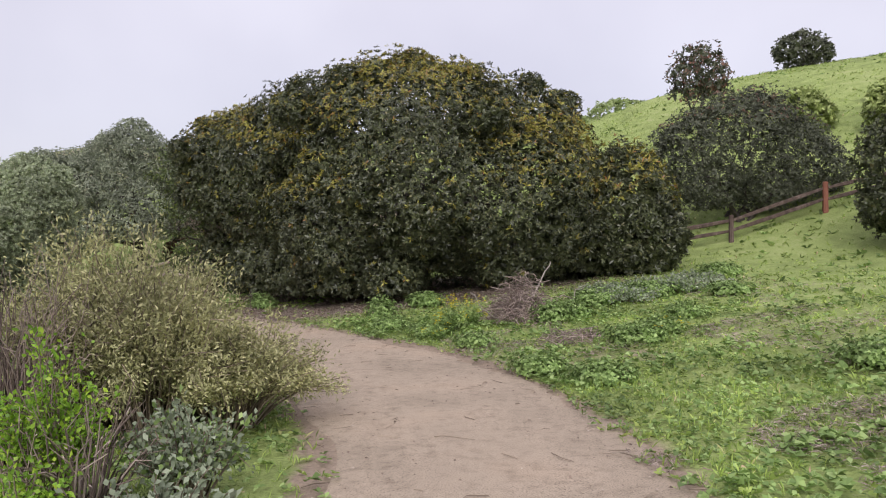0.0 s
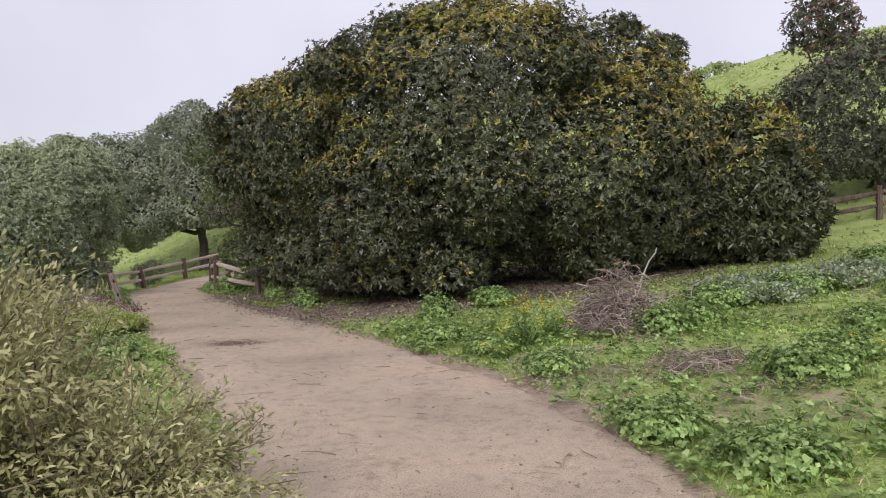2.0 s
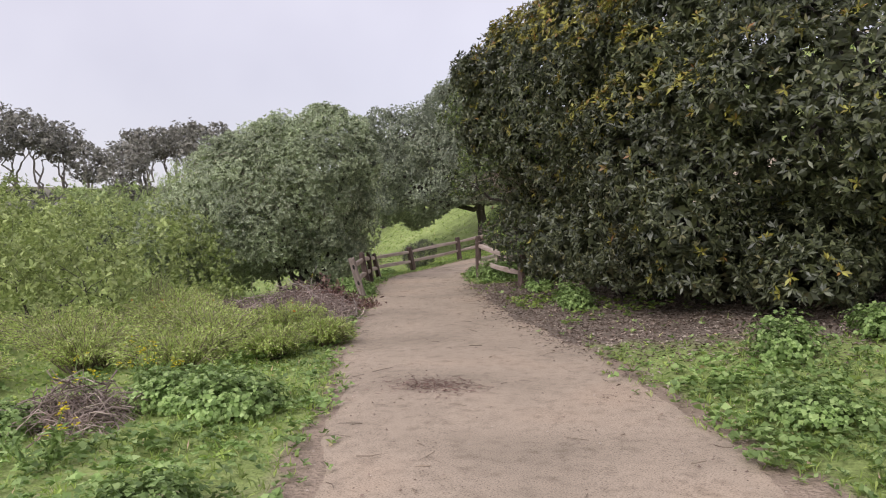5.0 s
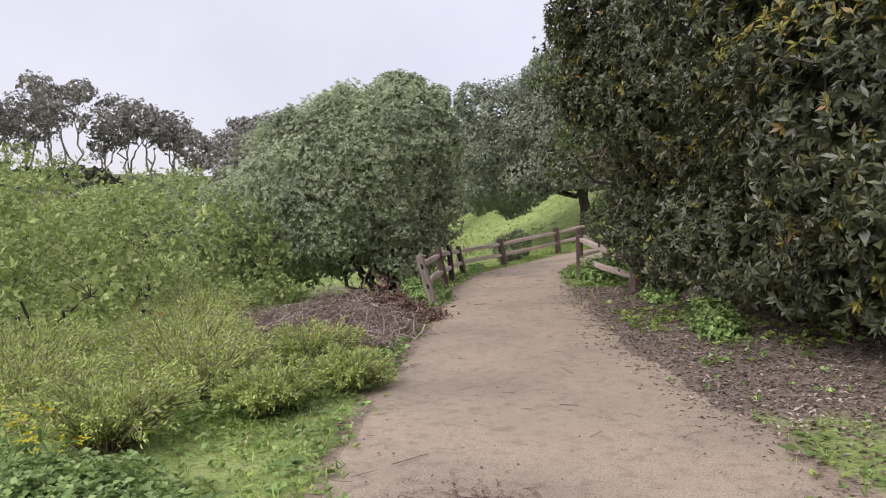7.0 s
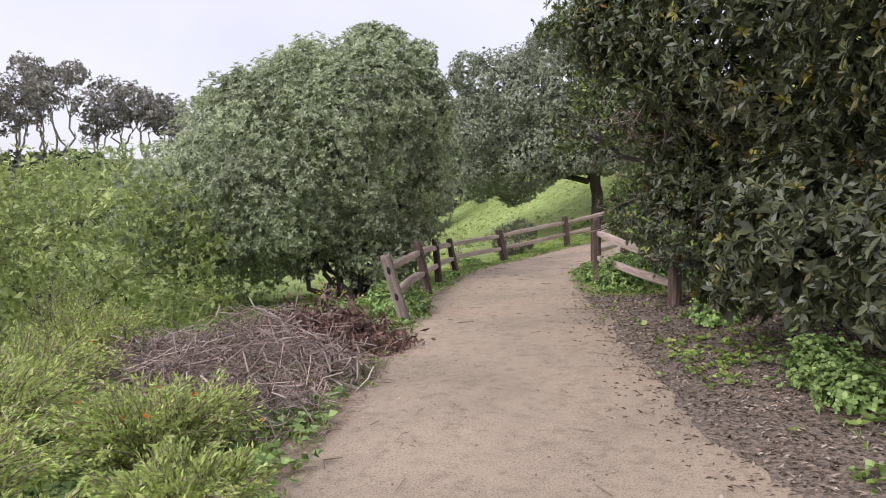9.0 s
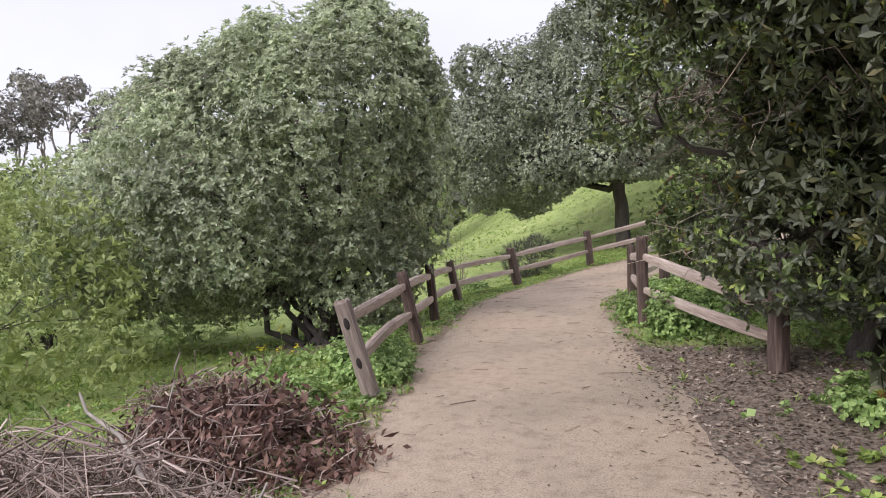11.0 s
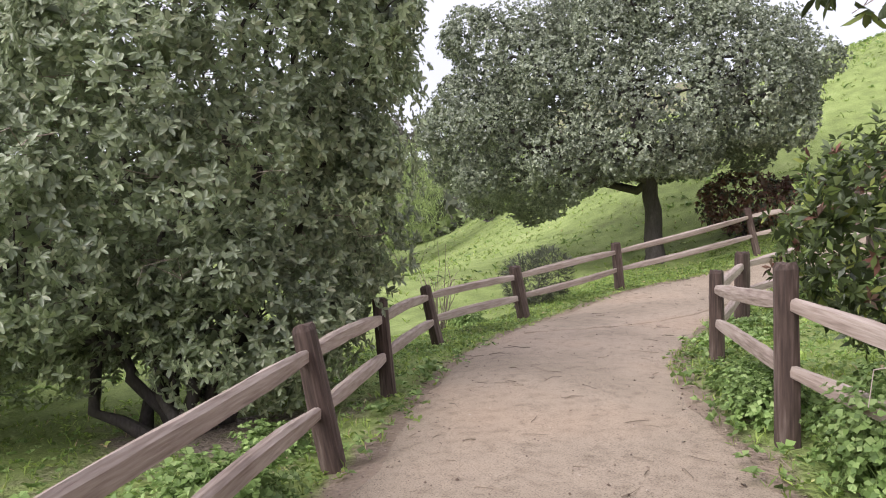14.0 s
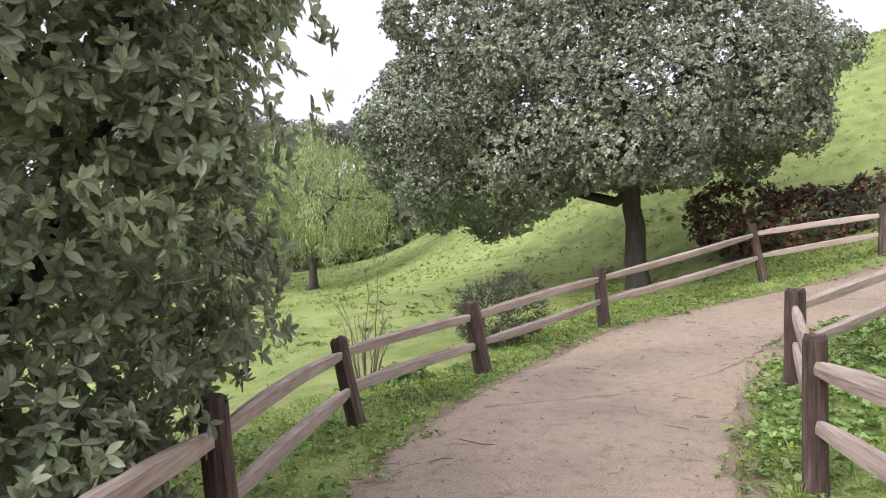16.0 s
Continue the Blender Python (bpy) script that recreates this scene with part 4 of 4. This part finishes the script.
def shrub(name, label, x, y, spread, h, n, per, L, W, mats, seed, stem_mat=None, lean=0.5, low=0.3, group="", bloom=None, side=0.7, category="bush"):
    """A shrub of many fine stems with small leaves set along them."""
    rng = np.random.default_rng(seed)
    root = empty(name, x, y, height(x, y), label, category, group)
    runs = stalks(rng, n, spread, h, 0.011, 0.003, lean)
    tagged(part("brushwood", tubes("brushwood", runs, 3), root, stem_mat or STEM), kind="stuff")
    P, A = [], []
    for r in runs:
        t = rng.uniform(low, 1.0, per) * (len(r) - 1)
        i = np.minimum(t.astype(int), len(r) - 2)
        f = (t - i)[:, None]
        P.append(r[i, :3] * (1 - f) + r[i + 1, :3] * f + rng.normal(0, 0.035 * max(h, 0.5), (per, 3)))
        A.append(unit(r[i + 1, :3] - r[i, :3]) + rng.normal(0, side, (per, 3)))
    P, A = np.concatenate(P), np.concatenate(A)
    mi = (rng.random(len(P)) < (0.25 if len(mats) > 1 else 0)).astype(int)
    me = leaves("foliage", P, A, rng.normal(0, 1, P.shape) + [0, 0, 1.0], L * rng.uniform(0.6, 1.3, len(P)), W, mat_index=mi)
    for m in mats:
        me.materials.append(m)
    tagged(part("foliage", me, root), kind="stuff")
    if bloom:
        m, k, s = bloom
        Q = np.array([r[-1, :3] for r in runs])[rng.choice(len(runs), min(k, len(runs)), False)]
        a = rosettes(rng, Q + [0, 0, 0.02], np.tile([0, 0, 1.0], (len(Q), 1)), 5, s, s * 0.8, (40, 80))
        tagged(part("bloom", leaves("bloom", *a), root, m, "small bright flowers"), kind="stuff")
    return root


shrub("sagebrush", "tall dry yellow-green sagebrush with bare grey stems", -3.1, 7.0, 1.05, 2.1, 190, 150, 0.05, 0.017, [SAGE], 200, lean=0.45, low=0.4, category="shrub")
shrub("sagebrush", "tall dry yellow-green sagebrush with bare grey stems", -2.5, 6.4, 0.9, 1.8, 140, 140, 0.05, 0.017, [SAGE], 208, lean=0.5, low=0.4, category="shrub")
shrub("sagebrush", "dry twiggy sagebrush leaning over the path edge", -2.0, 6.8, 1.05, 1.25, 140, 130, 0.045, 0.016, [SAGE], 201, lean=0.55, low=0.4, category="shrub")
shrub("dry_bush", "leafless grey twiggy bush beside the path", -3.4, 5.9, 0.8, 1.75, 240, 6, 0.03, 0.008, [TWIG], 202, TWIG, lean=0.3, category="shrub")
shrub("dry_bush", "leafless brown stems among green weeds", -2.1, 4.3, 0.5, 0.9, 90, 5, 0.03, 0.008, [TWIG], 203, TWIG, lean=0.3, category="shrub")
shrub("coyote_brush", "bright green leafy brush by the path", -2.3, 4.4, 0.34, 1.2, 80, 40, 0.04, 0.024, [BRIGHT], 204, low=0.45, category="shrub")
shrub("coyote_brush", "bright green leafy brush low by the path", -2.2, 3.85, 0.34, 0.75, 34, 30, 0.04, 0.024, [BRIGHT], 205, low=0.4, category="shrub")
shrub("silver_herb", "silvery grey-green herb under the dry bush", -1.62, 4.75, 0.42, 0.75, 60, 34, 0.05, 0.032, [SAGEGREY, WEED], 206, category="plant")
shrub("silver_herb", "silvery low herb at the path's edge", -1.5, 3.9, 0.5, 0.35, 60, 26, 0.055, 0.035, [SAGEGREY], 207, category="plant")
for k, (x, y, r, h) in enumerate([(3.3, 15.2, 0.7, 0.32), (4.1, 15.7, 0.8, 0.3), (4.9, 15.2, 0.7, 0.3), (3.6, 14.4, 0.6, 0.26), (5.5, 16.1, 0.8, 0.34)]):
    shrub("silver_herb", "spreading silvery blue-green herb on the grass", x, y, r, h, 90, 30, 0.06, 0.04, [SAGEGREY, WEED], 260 + k, group="silvery herbs on the slope", category="plant")
for k, (x, y, s, h, two) in enumerate([(-7.6, 14.3, 0.75, 0.6, 0), (-8.3, 15.6, 0.85, 0.75, 0), (-9.4, 14.4, 0.9, 0.7, 0), (-9.7, 16.4, 0.9, 0.75, 1), (-11.2, 15.3, 1.0, 0.8, 0), (-11.2, 17.4, 1.0, 0.75, 1),
                                       (-8.3, 17.0, 0.7, 0.6, 0), (-10.0, 12.9, 0.9, 0.6, 0), (-12.4, 18.6, 0.8, 0.9, 0), (-7.3, 15.6, 0.5, 0.4, 0), (-12.8, 14.6, 0.9, 0.8, 0), (-7.2, 16.5, 0.45, 0.4, 0)]):
    shrub("sage_scrub", "low feathery yellow-green scrub beside the path", x, y, s, h, 150, 76, 0.046, 0.015, [SCRUB, SAGE], 210 + k, group="low scrub beside the path", lean=0.3, low=0.2, side=0.45,
          bloom=(POPPY, 5, 0.03) if two or k == 6 else None, category="shrub")
shrub("bare_sapling", "thin leafless sapling behind the fence", -16.3, 31.0, 0.45, 1.5, 16, 3, 0.05, 0.012, [DRYLEAF], 230, TWIG, lean=0.1, category="sapling")
shrub("pale_sapling", "pale green feathery sapling in the scrub", -13.4, 18.8, 0.35, 1.1, 40, 40, 0.05, 0.014, [LIGHTLEAF], 231, lean=0.2, category="sapling")


def heap(name, label, x, y, rx, ry, h, n, length, seed, stem_mat, leaf=None, thick=0.006, sticks=()):
    """A tangle of cut dead twigs heaped on the ground."""
    rng = np.random.default_rng(seed)
    root = empty(name, x, y, height(x, y), label, "brush pile")
    runs = []
    for _ in range(n):
        a, q = rng.uniform(0, 6.283), math.sqrt(rng.random())
        c = np.array([rx * q * math.cos(a), ry * q * math.sin(a), 0])
        c[2] = h * (1 - q ** 1.6) * rng.uniform(0.15, 1.0) + 0.03
        d = unit(np.array([*rng.normal(0, 1, 2), rng.normal(-0.15, 0.45)]))
        ln = length * rng.uniform(0.5, 1.3)
        t = np.linspace(-0.5, 0.5, 5)[:, None]
        p = c + d * ln * t + rng.normal(0, 0.09 * ln, (5, 3)) * (0.25 - t * t) * 4
        p[:, 2] = np.clip(p[:, 2] - 0.25 * ln * (t[:, 0] ** 2) * 2, -0.06, None)
        r = thick * rng.uniform(0.5, 1.6)
        runs.append(np.concatenate([p, r * (1.1 - 0.8 * (t + 0.5))], 1))
    tagged(part("brushwood", tubes("brushwood", runs, 3), root, stem_mat), kind="stuff")
    for a, b, r in sticks:
        part("stick", tubes("stick", [bent(rng, a, b, r, r * 0.5, 7, 0.06)], 6), root, PALEBARK, "bare grey stick")
    if leaf:
        m, k, L = leaf
        P = np.concatenate([r[1:4, :3] for r in runs])
        P = P[rng.integers(0, len(P), k)] + rng.normal(0, 0.05, (k, 3))
        P[:, 2] = np.maximum(P[:, 2], 0.03)
        tagged(part("dead_leaves", leaves("dead_leaves", P, rng.normal(0, 1, (k, 3)) - [0, 0, 0.7], rng.normal(0, 1, (k, 3)), L * rng.uniform(0.6, 1.3, k), L * 0.35), root, m, "shrivelled brown leaves"), kind="stuff")
    return root


heap("brush_pile", "conical heap of grey-brown dead twigs on the grass", 1.45, 13.6, 0.62, 0.6, 0.85, 800, 0.55, 240, TWIG,
     sticks=[((0.1, 0.5, 0.2), (0.75, 1.6, 1.05), 0.02), ((0.3, 0.3, 0.1), (1.35, 0.9, 0.62), 0.014), ((-0.5, -0.3, 0.05), (-0.95, 0.2, 0.5), 0.012)])
heap("brush_pile", "heap of cut branches with shrivelled dark brown leaves", -10.35, 20.5, 1.15, 0.75, 0.58, 260, 0.7, 241, TWIG, (DRYLEAF, 6000, 0.095))
heap("brush_pile", "sprawling tangle of grey dead branches beside the path", -9.75, 18.9, 1.35, 1.1, 0.66, 1000, 0.8, 242, TWIG, (DRYLEAF, 900, 0.05),
     sticks=[((1.6, 0.3, 0.04), (0.5, -0.25, 0.32), 0.022), ((1.2, 0.2, 0.12), (1.0, 0.6, 0.45), 0.016), ((0.4, 0.3, 0.4), (-0.5, 0.4, 0.75), 0.018), ((-0.6, 0.8, 0.3), (-0.2, 0.9, 0.95), 0.012)])
heap("brush_pile", "low mat of fine mauve-grey dead twigs", -8.75, 17.9, 0.95, 0.75, 0.34, 650, 0.5, 243, TWIG)
heap("brush_pile", "low mat of dry purplish twigs in the scrub", -11.4, 18.9, 1.1, 0.9, 0.45, 700, 0.6, 244, TWIG, (DRYLEAF, 500, 0.05))
heap("brush_pile", "pale dry twigs lying in the weeds", -6.9, 12.6, 0.55, 0.4, 0.42, 320, 0.6, 245, TWIG)
heap("brush_pile", "dead brown twigs with dry leaves below the tree", -12.4, 21.6, 0.9, 0.6, 0.3, 220, 0.6, 246, TWIG, (DRYLEAF, 800, 0.06))
heap("brush_pile", "dry fallen twigs lying over grass", 2.0, 11.1, 0.5, 0.3, 0.16, 110, 0.6, 247, TWIG)


def herb(name, label, x, y, r, h, n, L, m, seed, group=""):
    """A leafy herb: stems under a rounded mass of broad leaves."""
    rng = np.random.default_rng(seed)
    root = empty(name, x, y, height(x, y), label, "plant", group)
    runs = stalks(rng, max(6, n // 10), r * 0.8, h * 0.85, 0.006, 0.003, 0.4)
    tagged(part("brushwood", tubes("brushwood", runs, 3), root, m), kind="stuff")
    P, N = shell(rng, [(0, 0, h * 0.4, r, r, h * 0.6)], n, (0.45, 1.05), 0.02, 0.2)
    a = rosettes(rng, P, unit(N + [0, 0, 0.9]), 4, L, L * 0.85, (50, 95))
    tagged(part("foliage", leaves("foliage", *a), root, m), kind="stuff")
    return root


HERBS = [(-1.35, 16.3, 0.42, 0.5), (-0.4, 16.9, 0.5, 0.35), (-5.05, 20.6, 0.36, 0.5), (-4.75, 20.1, 0.36, 0.36), 
         (-9.1, 25.9, 0.45, 0.7), (-9.0, 26.9, 0.5, 0.5), (-10.3, 27.8, 0.45, 0.35), (-10.0, 27.0, 0.45, 0.4), (-10.9, 22.7, 0.4, 0.4), (-11.5, 23.0, 0.5, 0.5), (-12.0, 23.7, 0.5, 0.45), (-11.0, 21.6, 0.4, 0.35),
         (-12.9, 24.8, 0.35, 0.3), (2.7, 10.4, 0.5, 0.32), (3.2, 10.9, 0.4, 0.3), (1.9, 13.0, 0.4, 0.45), (2.3, 13.3, 0.45, 0.4), (1.2, 9.2, 0.45, 0.3), (1.75, 8.3, 0.45, 0.28), (4.3, 7.4, 0.45, 0.3), (0.5, 11.6, 0.4, 0.3),
         (-0.2, 13.1, 0.45, 0.3), (-1.0, 14.2, 0.4, 0.28), (3.0, 14.6, 0.6, 0.35), (4.2, 15.0, 0.6, 0.35), (3.9, 12.0, 0.4, 0.3), (-4.3, 11.2, 0.4, 0.3), (-5.6, 13.2, 0.55, 0.4), (-6.4, 13.4, 0.6, 0.42), (-7.4, 12.2, 0.5, 0.3), (-16.0, 27.5, 0.5, 0.3),
         (-15.9, 31.3, 0.4, 0.3), (6.5, 17.5, 0.6, 0.4), (5.4, 14.0, 0.5, 0.3), (-3.4, 9.3, 0.5, 0.25), (-6.6, 23.0, 0.4, 0.35)]
for k, (x, y, r, h) in enumerate(HERBS):
    herb("leafy_weed", "broad-leaved green weed growing in a soft clump", x, y, r * 0.88, h * 0.9, int(560 * r * r * (1 + h) / 0.25), 0.044 if r < 0.5 else 0.05, WEED, 300 + k, "leafy weeds along the path")


def mustard(x, y, h, n, seed):
    rng = np.random.default_rng(seed)
    root = empty("mustard_plant", x, y, height(x, y), "wild mustard with thin stems and yellow flowers", "plant", "flowering mustard")
    runs = stalks(rng, n, 0.3, h, 0.005, 0.003, 0.2)
    tagged(part("brushwood", tubes("brushwood", runs, 3), root, WEED), kind="stuff")
    tops = np.repeat(np.array([r[-1, :3] for r in runs]), 5, 0) + rng.normal(0, 0.025, (5 * n, 3))
    tagged(part("bloom", leaves("bloom", *rosettes(rng, tops, np.tile([0, 0, 1.0], (len(tops), 1)), 4, 0.022, 0.018, (50, 90))), root, FLOWER, "small yellow four-petalled flowers"), kind="stuff")
    P = np.concatenate([r[1:3, :3] for r in runs])
    P = np.repeat(P, 5, 0)
    tagged(part("foliage", leaves("foliage", P, rng.normal(0, 1, P.shape) + [0, 0, 0.5], rng.normal(0, 0.4, P.shape) + [0, 0, 1], rng.uniform(0.05, 0.12, len(P)), 0.03, simple=False), root, WEED), kind="stuff")


for k, (x, y, h, n) in enumerate([(0.15, 13.0, 0.75, 22), (0.5, 13.3, 0.6, 14), (-0.1, 12.6, 0.45, 10), (-7.1, 13.5, 0.6, 14), (-7.6, 13.1, 0.5, 8), (3.2, 10.6, 0.35, 6), (-12.3, 22.5, 0.5, 6), (-5.9, 11.6, 0.5, 8), (11.4, 18.0, 0.7, 12)]):
    mustard(x, y, h, n, 400 + k)


# ---- what covers the ground ----
def scatter(rng, n, x0, x1, y0, y1, keep):
    out, got = [], 0
    while got < n:
        x, y = rng.uniform(x0, x1, 2 * n), rng.uniform(y0, y1, 2 * n)
        k = rng.random(2 * n) < keep(x, y)
        out.append(np.stack([x[k], y[k]], 1))
        got += k.sum()
    return np.concatenate(out)[:n]


def lush(x, y):
    return 0.5 + 0.5 * np.tanh(1.6 * (np.sin(0.9 * x + 0.4 * y) * np.sin(0.7 * y - 0.5 * x + 1) + 0.7 * np.sin(2.3 * x - 1.7 * y) * np.sin(2.1 * y + 0.9 * x + 2)) + 0.2)


def keep_green(near, reach):
    def f(x, y):
        d, w = trail_offset(x, y)
        edge = np.clip((np.abs(d) - w + 0.08 + 0.10 * wave(x, y)) / 0.3, 0, 1)
        fall = np.exp(-np.maximum(np.abs(d) - near, 0) / reach)
        return edge * fall * (1 - 0.96 * np.clip(bed_mask(x, y) * 1.3, 0, 1)) * (1 - 0.75 * np.where(np.abs(d) - w > 0.6, bare_mask(x, y), 0)) * (0.25 + 0.75 * lush(x, y))
    return f


def put_stuff(name, label, xy, rng, k, L, W, tilt, m, simple=True, category="grass", lift=0.0, size=(0.6, 1.4)):
    P = np.stack([xy[:, 0], xy[:, 1], height(xy[:, 0], xy[:, 1]) + lift], 1)
    N = unit(rng.normal(0, 0.18, P.shape) + [0, 0, 1])
    me = leaves(name, *rosettes(rng, P, N, k, L, W, tilt, size=size), simple=simple, droop=0.2)
    me.materials.append(m)
    return tagged(new(name, me), label, category, kind="stuff")


rs = np.random.default_rng(500)
put_stuff("grass", "short bright green grass blades beside the path", scatter(rs, 22000, -17, 9, 1, 41, keep_green(2.5, 3.0)), rs, 4, 0.085, 0.010, (5, 60), GRASS)
put_stuff("ground_cover", "low clover-like weeds over the meadow", scatter(rs, 24000, -16, 10, 2, 40, keep_green(3.0, 2.8)), rs, 4, 0.044, 0.030, (45, 85), WEED, category="weeds", lift=0.03)
put_stuff("ground_cover", "bright green low leaves over the meadow", scatter(rs, 19000, -17, 13, 2, 41, keep_green(6.0, 3.5)), rs, 4, 0.05, 0.030, (40, 85), GRASS, category="weeds", lift=0.02)
put_stuff("mallow_patches", "spreading patches of round-leaved mallow and chickweed beside the path", scatter(rs, 5000, -14, 9, 3, 37, lambda x, y: keep_green(2.6, 2.0)(x, y) * (lush(1.3 * x + 2, 1.3 * y) > 0.55)), rs, 6, 0.062, 0.055, (55, 92), WEED, category="weeds", lift=0.07)
put_stuff("dry_thatch", "flattened grey-brown dead grass between the weeds", scatter(rs, 9000, 0, 9, 4, 17, lambda x, y: keep_green(4.0, 4.0)(x, y) * (lush(1.1 * x + 5, 1.1 * y + 2) < 0.4)), rs, 3, 0.09, 0.006, (72, 95), TWIG, category="dry grass", lift=0.035)


def far_meadow(x, y):
    d, w = trail_offset(x, y)
    return np.clip((np.abs(d) - 4) / 4, 0, 1) * (0.2 + 0.8 * lush(0.5 * x, 0.5 * y)) * (1 - bed_mask(x, y))


put_stuff("meadow_grass", "tufts of green grass over the hillside", scatter(rs, 24000, -48, 34, 8, 66, far_meadow), rs, 3, 0.11, 0.032, (15, 70), GRASS)
put_stuff("meadow_weeds", "patches of darker weeds over the hillside", scatter(rs, 2000, -44, 30, 8, 60, lambda x, y: far_meadow(x, y) * (lush(0.4 * x + 3, 0.4 * y) > 0.6)), rs, 5, 0.15, 0.09, (40, 85), WEED, category="weeds")


def litter_keep(x, y):
    d, w = trail_offset(x, y)
    return np.clip(bed_mask(x, y) + 0.5 * bed_mask(x + 0.5, y + 0.4) + 0.02, 0, 1) * np.clip((d - w + 0.75) / 1.0, 0.01, 1) ** 1.6


put_stuff("leaf_litter", "fallen dry brown leaves under the bushes", scatter(rs, 44000, -15, 6, 14, 28, litter_keep), rs, 1, 0.048, 0.017, (70, 105), LITTER, category="leaf litter", lift=0.014)
put_stuff("sparse_weeds", "small green seedlings among fallen leaves", scatter(rs, 220, -9, 3, 15, 25, lambda x, y: bed_mask(x, y) * (lush(1.6 * x, 1.6 * y) > 0.6) * (np.hypot(x + 5.4, y - 20.6) < 2.2) * (trail_offset(x, y)[0] > trail_offset(x, y)[1] + 0.25)), rs, 5, 0.06, 0.04, (45, 85), GRASS, category="weeds", lift=0.02)


def on_path(x, y):
    d, w = trail_offset(x, y)
    return np.where(np.abs(d) < w + 0.3, 0.25 + 0.75 * np.clip((np.abs(d) / w), 0, 1) ** 3, 0)


def path_bits():
    xy = scatter(rs, 600, -16, 2, 1, 38, on_path)
    runs = []
    for x, y in xy:
        a, ln = rs.uniform(0, 6.28), rs.uniform(0.05, 0.22) * (1.6 if rs.random() < 0.12 else 1)
        z = height(x, y) + 0.032
        c, s = math.cos(a) * ln / 2, math.sin(a) * ln / 2
        b = rs.normal(0, 0.15 * ln, 2)
        r = rs.uniform(0.002, 0.0045)
        runs.append([(x - c, y - s, z, r), (x + b[0], y + b[1], z + 0.004, r), (x + c, y + s, z, r * 0.6)])
    me = tubes("path_twigs", runs, 4)
    me.materials.append(STEM)
    tagged(new("path_twigs", me), "small broken twigs scattered on the dirt path", "twigs", kind="stuff")
    xy = scatter(rs, 4800, -16, 2, 1, 38, on_path)
    P = np.stack([xy[:, 0], xy[:, 1], height(xy[:, 0], xy[:, 1]) + 0.028], 1)
    octa = np.array([(1, 0, 0), (0, 1, 0), (-1, 0, 0), (0, -1, 0), (0, 0, 0.7), (0, 0, -0.5)])
    r = rs.uniform(0.004, 0.013, len(P)) * rs.uniform(0.6, 1.2, len(P))
    V = P[:, None] + octa[None] * r[:, None, None] * rs.uniform(0.7, 1.3, (len(P), 6, 1))
    F = (6 * np.arange(len(P)))[:, None, None] + np.array([(0, 1, 4, 4), (1, 2, 4, 4), (2, 3, 4, 4), (3, 0, 4, 4)])[None]
    me = bpy.data.meshes.new("pebbles")
    me.from_pydata(V.reshape(-1, 3).tolist(), [], F.reshape(-1, 4)[:, :3].tolist())
    me.materials.append(LITTER)
    tagged(new("pebbles", me), "small pebbles and grit lying on the path", "pebbles", kind="stuff")


path_bits()


def field_stone(x, y, r, seed):
    """A pale weathered stone, lumpy and half sunk in the grass."""
    rng = np.random.default_rng(seed)
    bm = bmesh.new()
    bmesh.ops.create_icosphere(bm, subdivisions=3, radius=r)
    ph = rng.uniform(0, 6.28, 3)
    for v in bm.verts:
        c = v.co / r
        k = 1 + 0.14 * math.sin(3 * c.x + ph[0]) * math.sin(2.6 * c.y + ph[1]) + 0.06 * math.sin(7 * c.z + 5 * c.x + ph[2])
        v.co = Vector((v.co.x * k * 1.3, v.co.y * k, v.co.z * k * 0.7))
    me = bpy.data.meshes.new("field_stone")
    bm.to_mesh(me)
    bm.free()
    me.polygons.foreach_set("use_smooth", np.ones(len(me.polygons), dtype=bool))
    me.materials.append(PALESTONE)
    ob = tagged(new("field_stone", me), "pale weathered stone lying in the weeds", "stone")
    ob.matrix_world = pose(x, y, height(x, y) + 0.03, 4, -6, 30)


field_stone(2.63, 10.50, 0.09, 520)


def straw(x, y, rx, ry, n, label):
    P = np.stack([x + rs.normal(0, rx, n), y + rs.normal(0, ry, n)], 1)
    Z = height(P[:, 0], P[:, 1]) + 0.034
    A = rs.normal(0, 1, (n, 3)) * [1, 1, 0.06]
    me = leaves("straw_patch", np.column_stack([P, Z]), A, np.tile([0, 0, 1.0], (n, 1)) + rs.normal(0, 0.2, (n, 3)), rs.uniform(0.03, 0.10, n), 0.010, droop=0)
    me.materials.append(DRYLEAF)
    tagged(new("straw_patch", me), label, "straw", kind="stuff")


straw(-4.35, 14.65, 0.26, 0.17, 620, "dark scattered straw and droppings on the path")
straw(0.45, 11.3, 0.24, 0.14, 420, "dark torn soil and straw at the path edge")


def erosion_ridge():
    """A low washed-out lip of hard soil running across the path."""
    pts = [(-14.0, 30.05), (-13.44, 30.59), (-13.04, 31.17), (-12.57, 32.26), (-12.39, 33.55), (-12.23, 35.1)]
    run = []
    for (ax, ay), (bx, by) in zip(pts, pts[1:]):
        for j in range(8):
            t = j / 8
            x, y = ax + (bx - ax) * t + rs.normal(0, 0.02), ay + (by - ay) * t + rs.normal(0, 0.02)
            run.append((x, y, height(x, y) + 0.008, 0.035 * rs.uniform(0.6, 1.2)))
    me = tubes("erosion_ridge", [run], 8)
    me.materials.append(PATHMAT)
    tagged(new("erosion_ridge", me), "low eroded lip of soil across the dirt path", "path edge", kind="structure")


erosion_ridge()
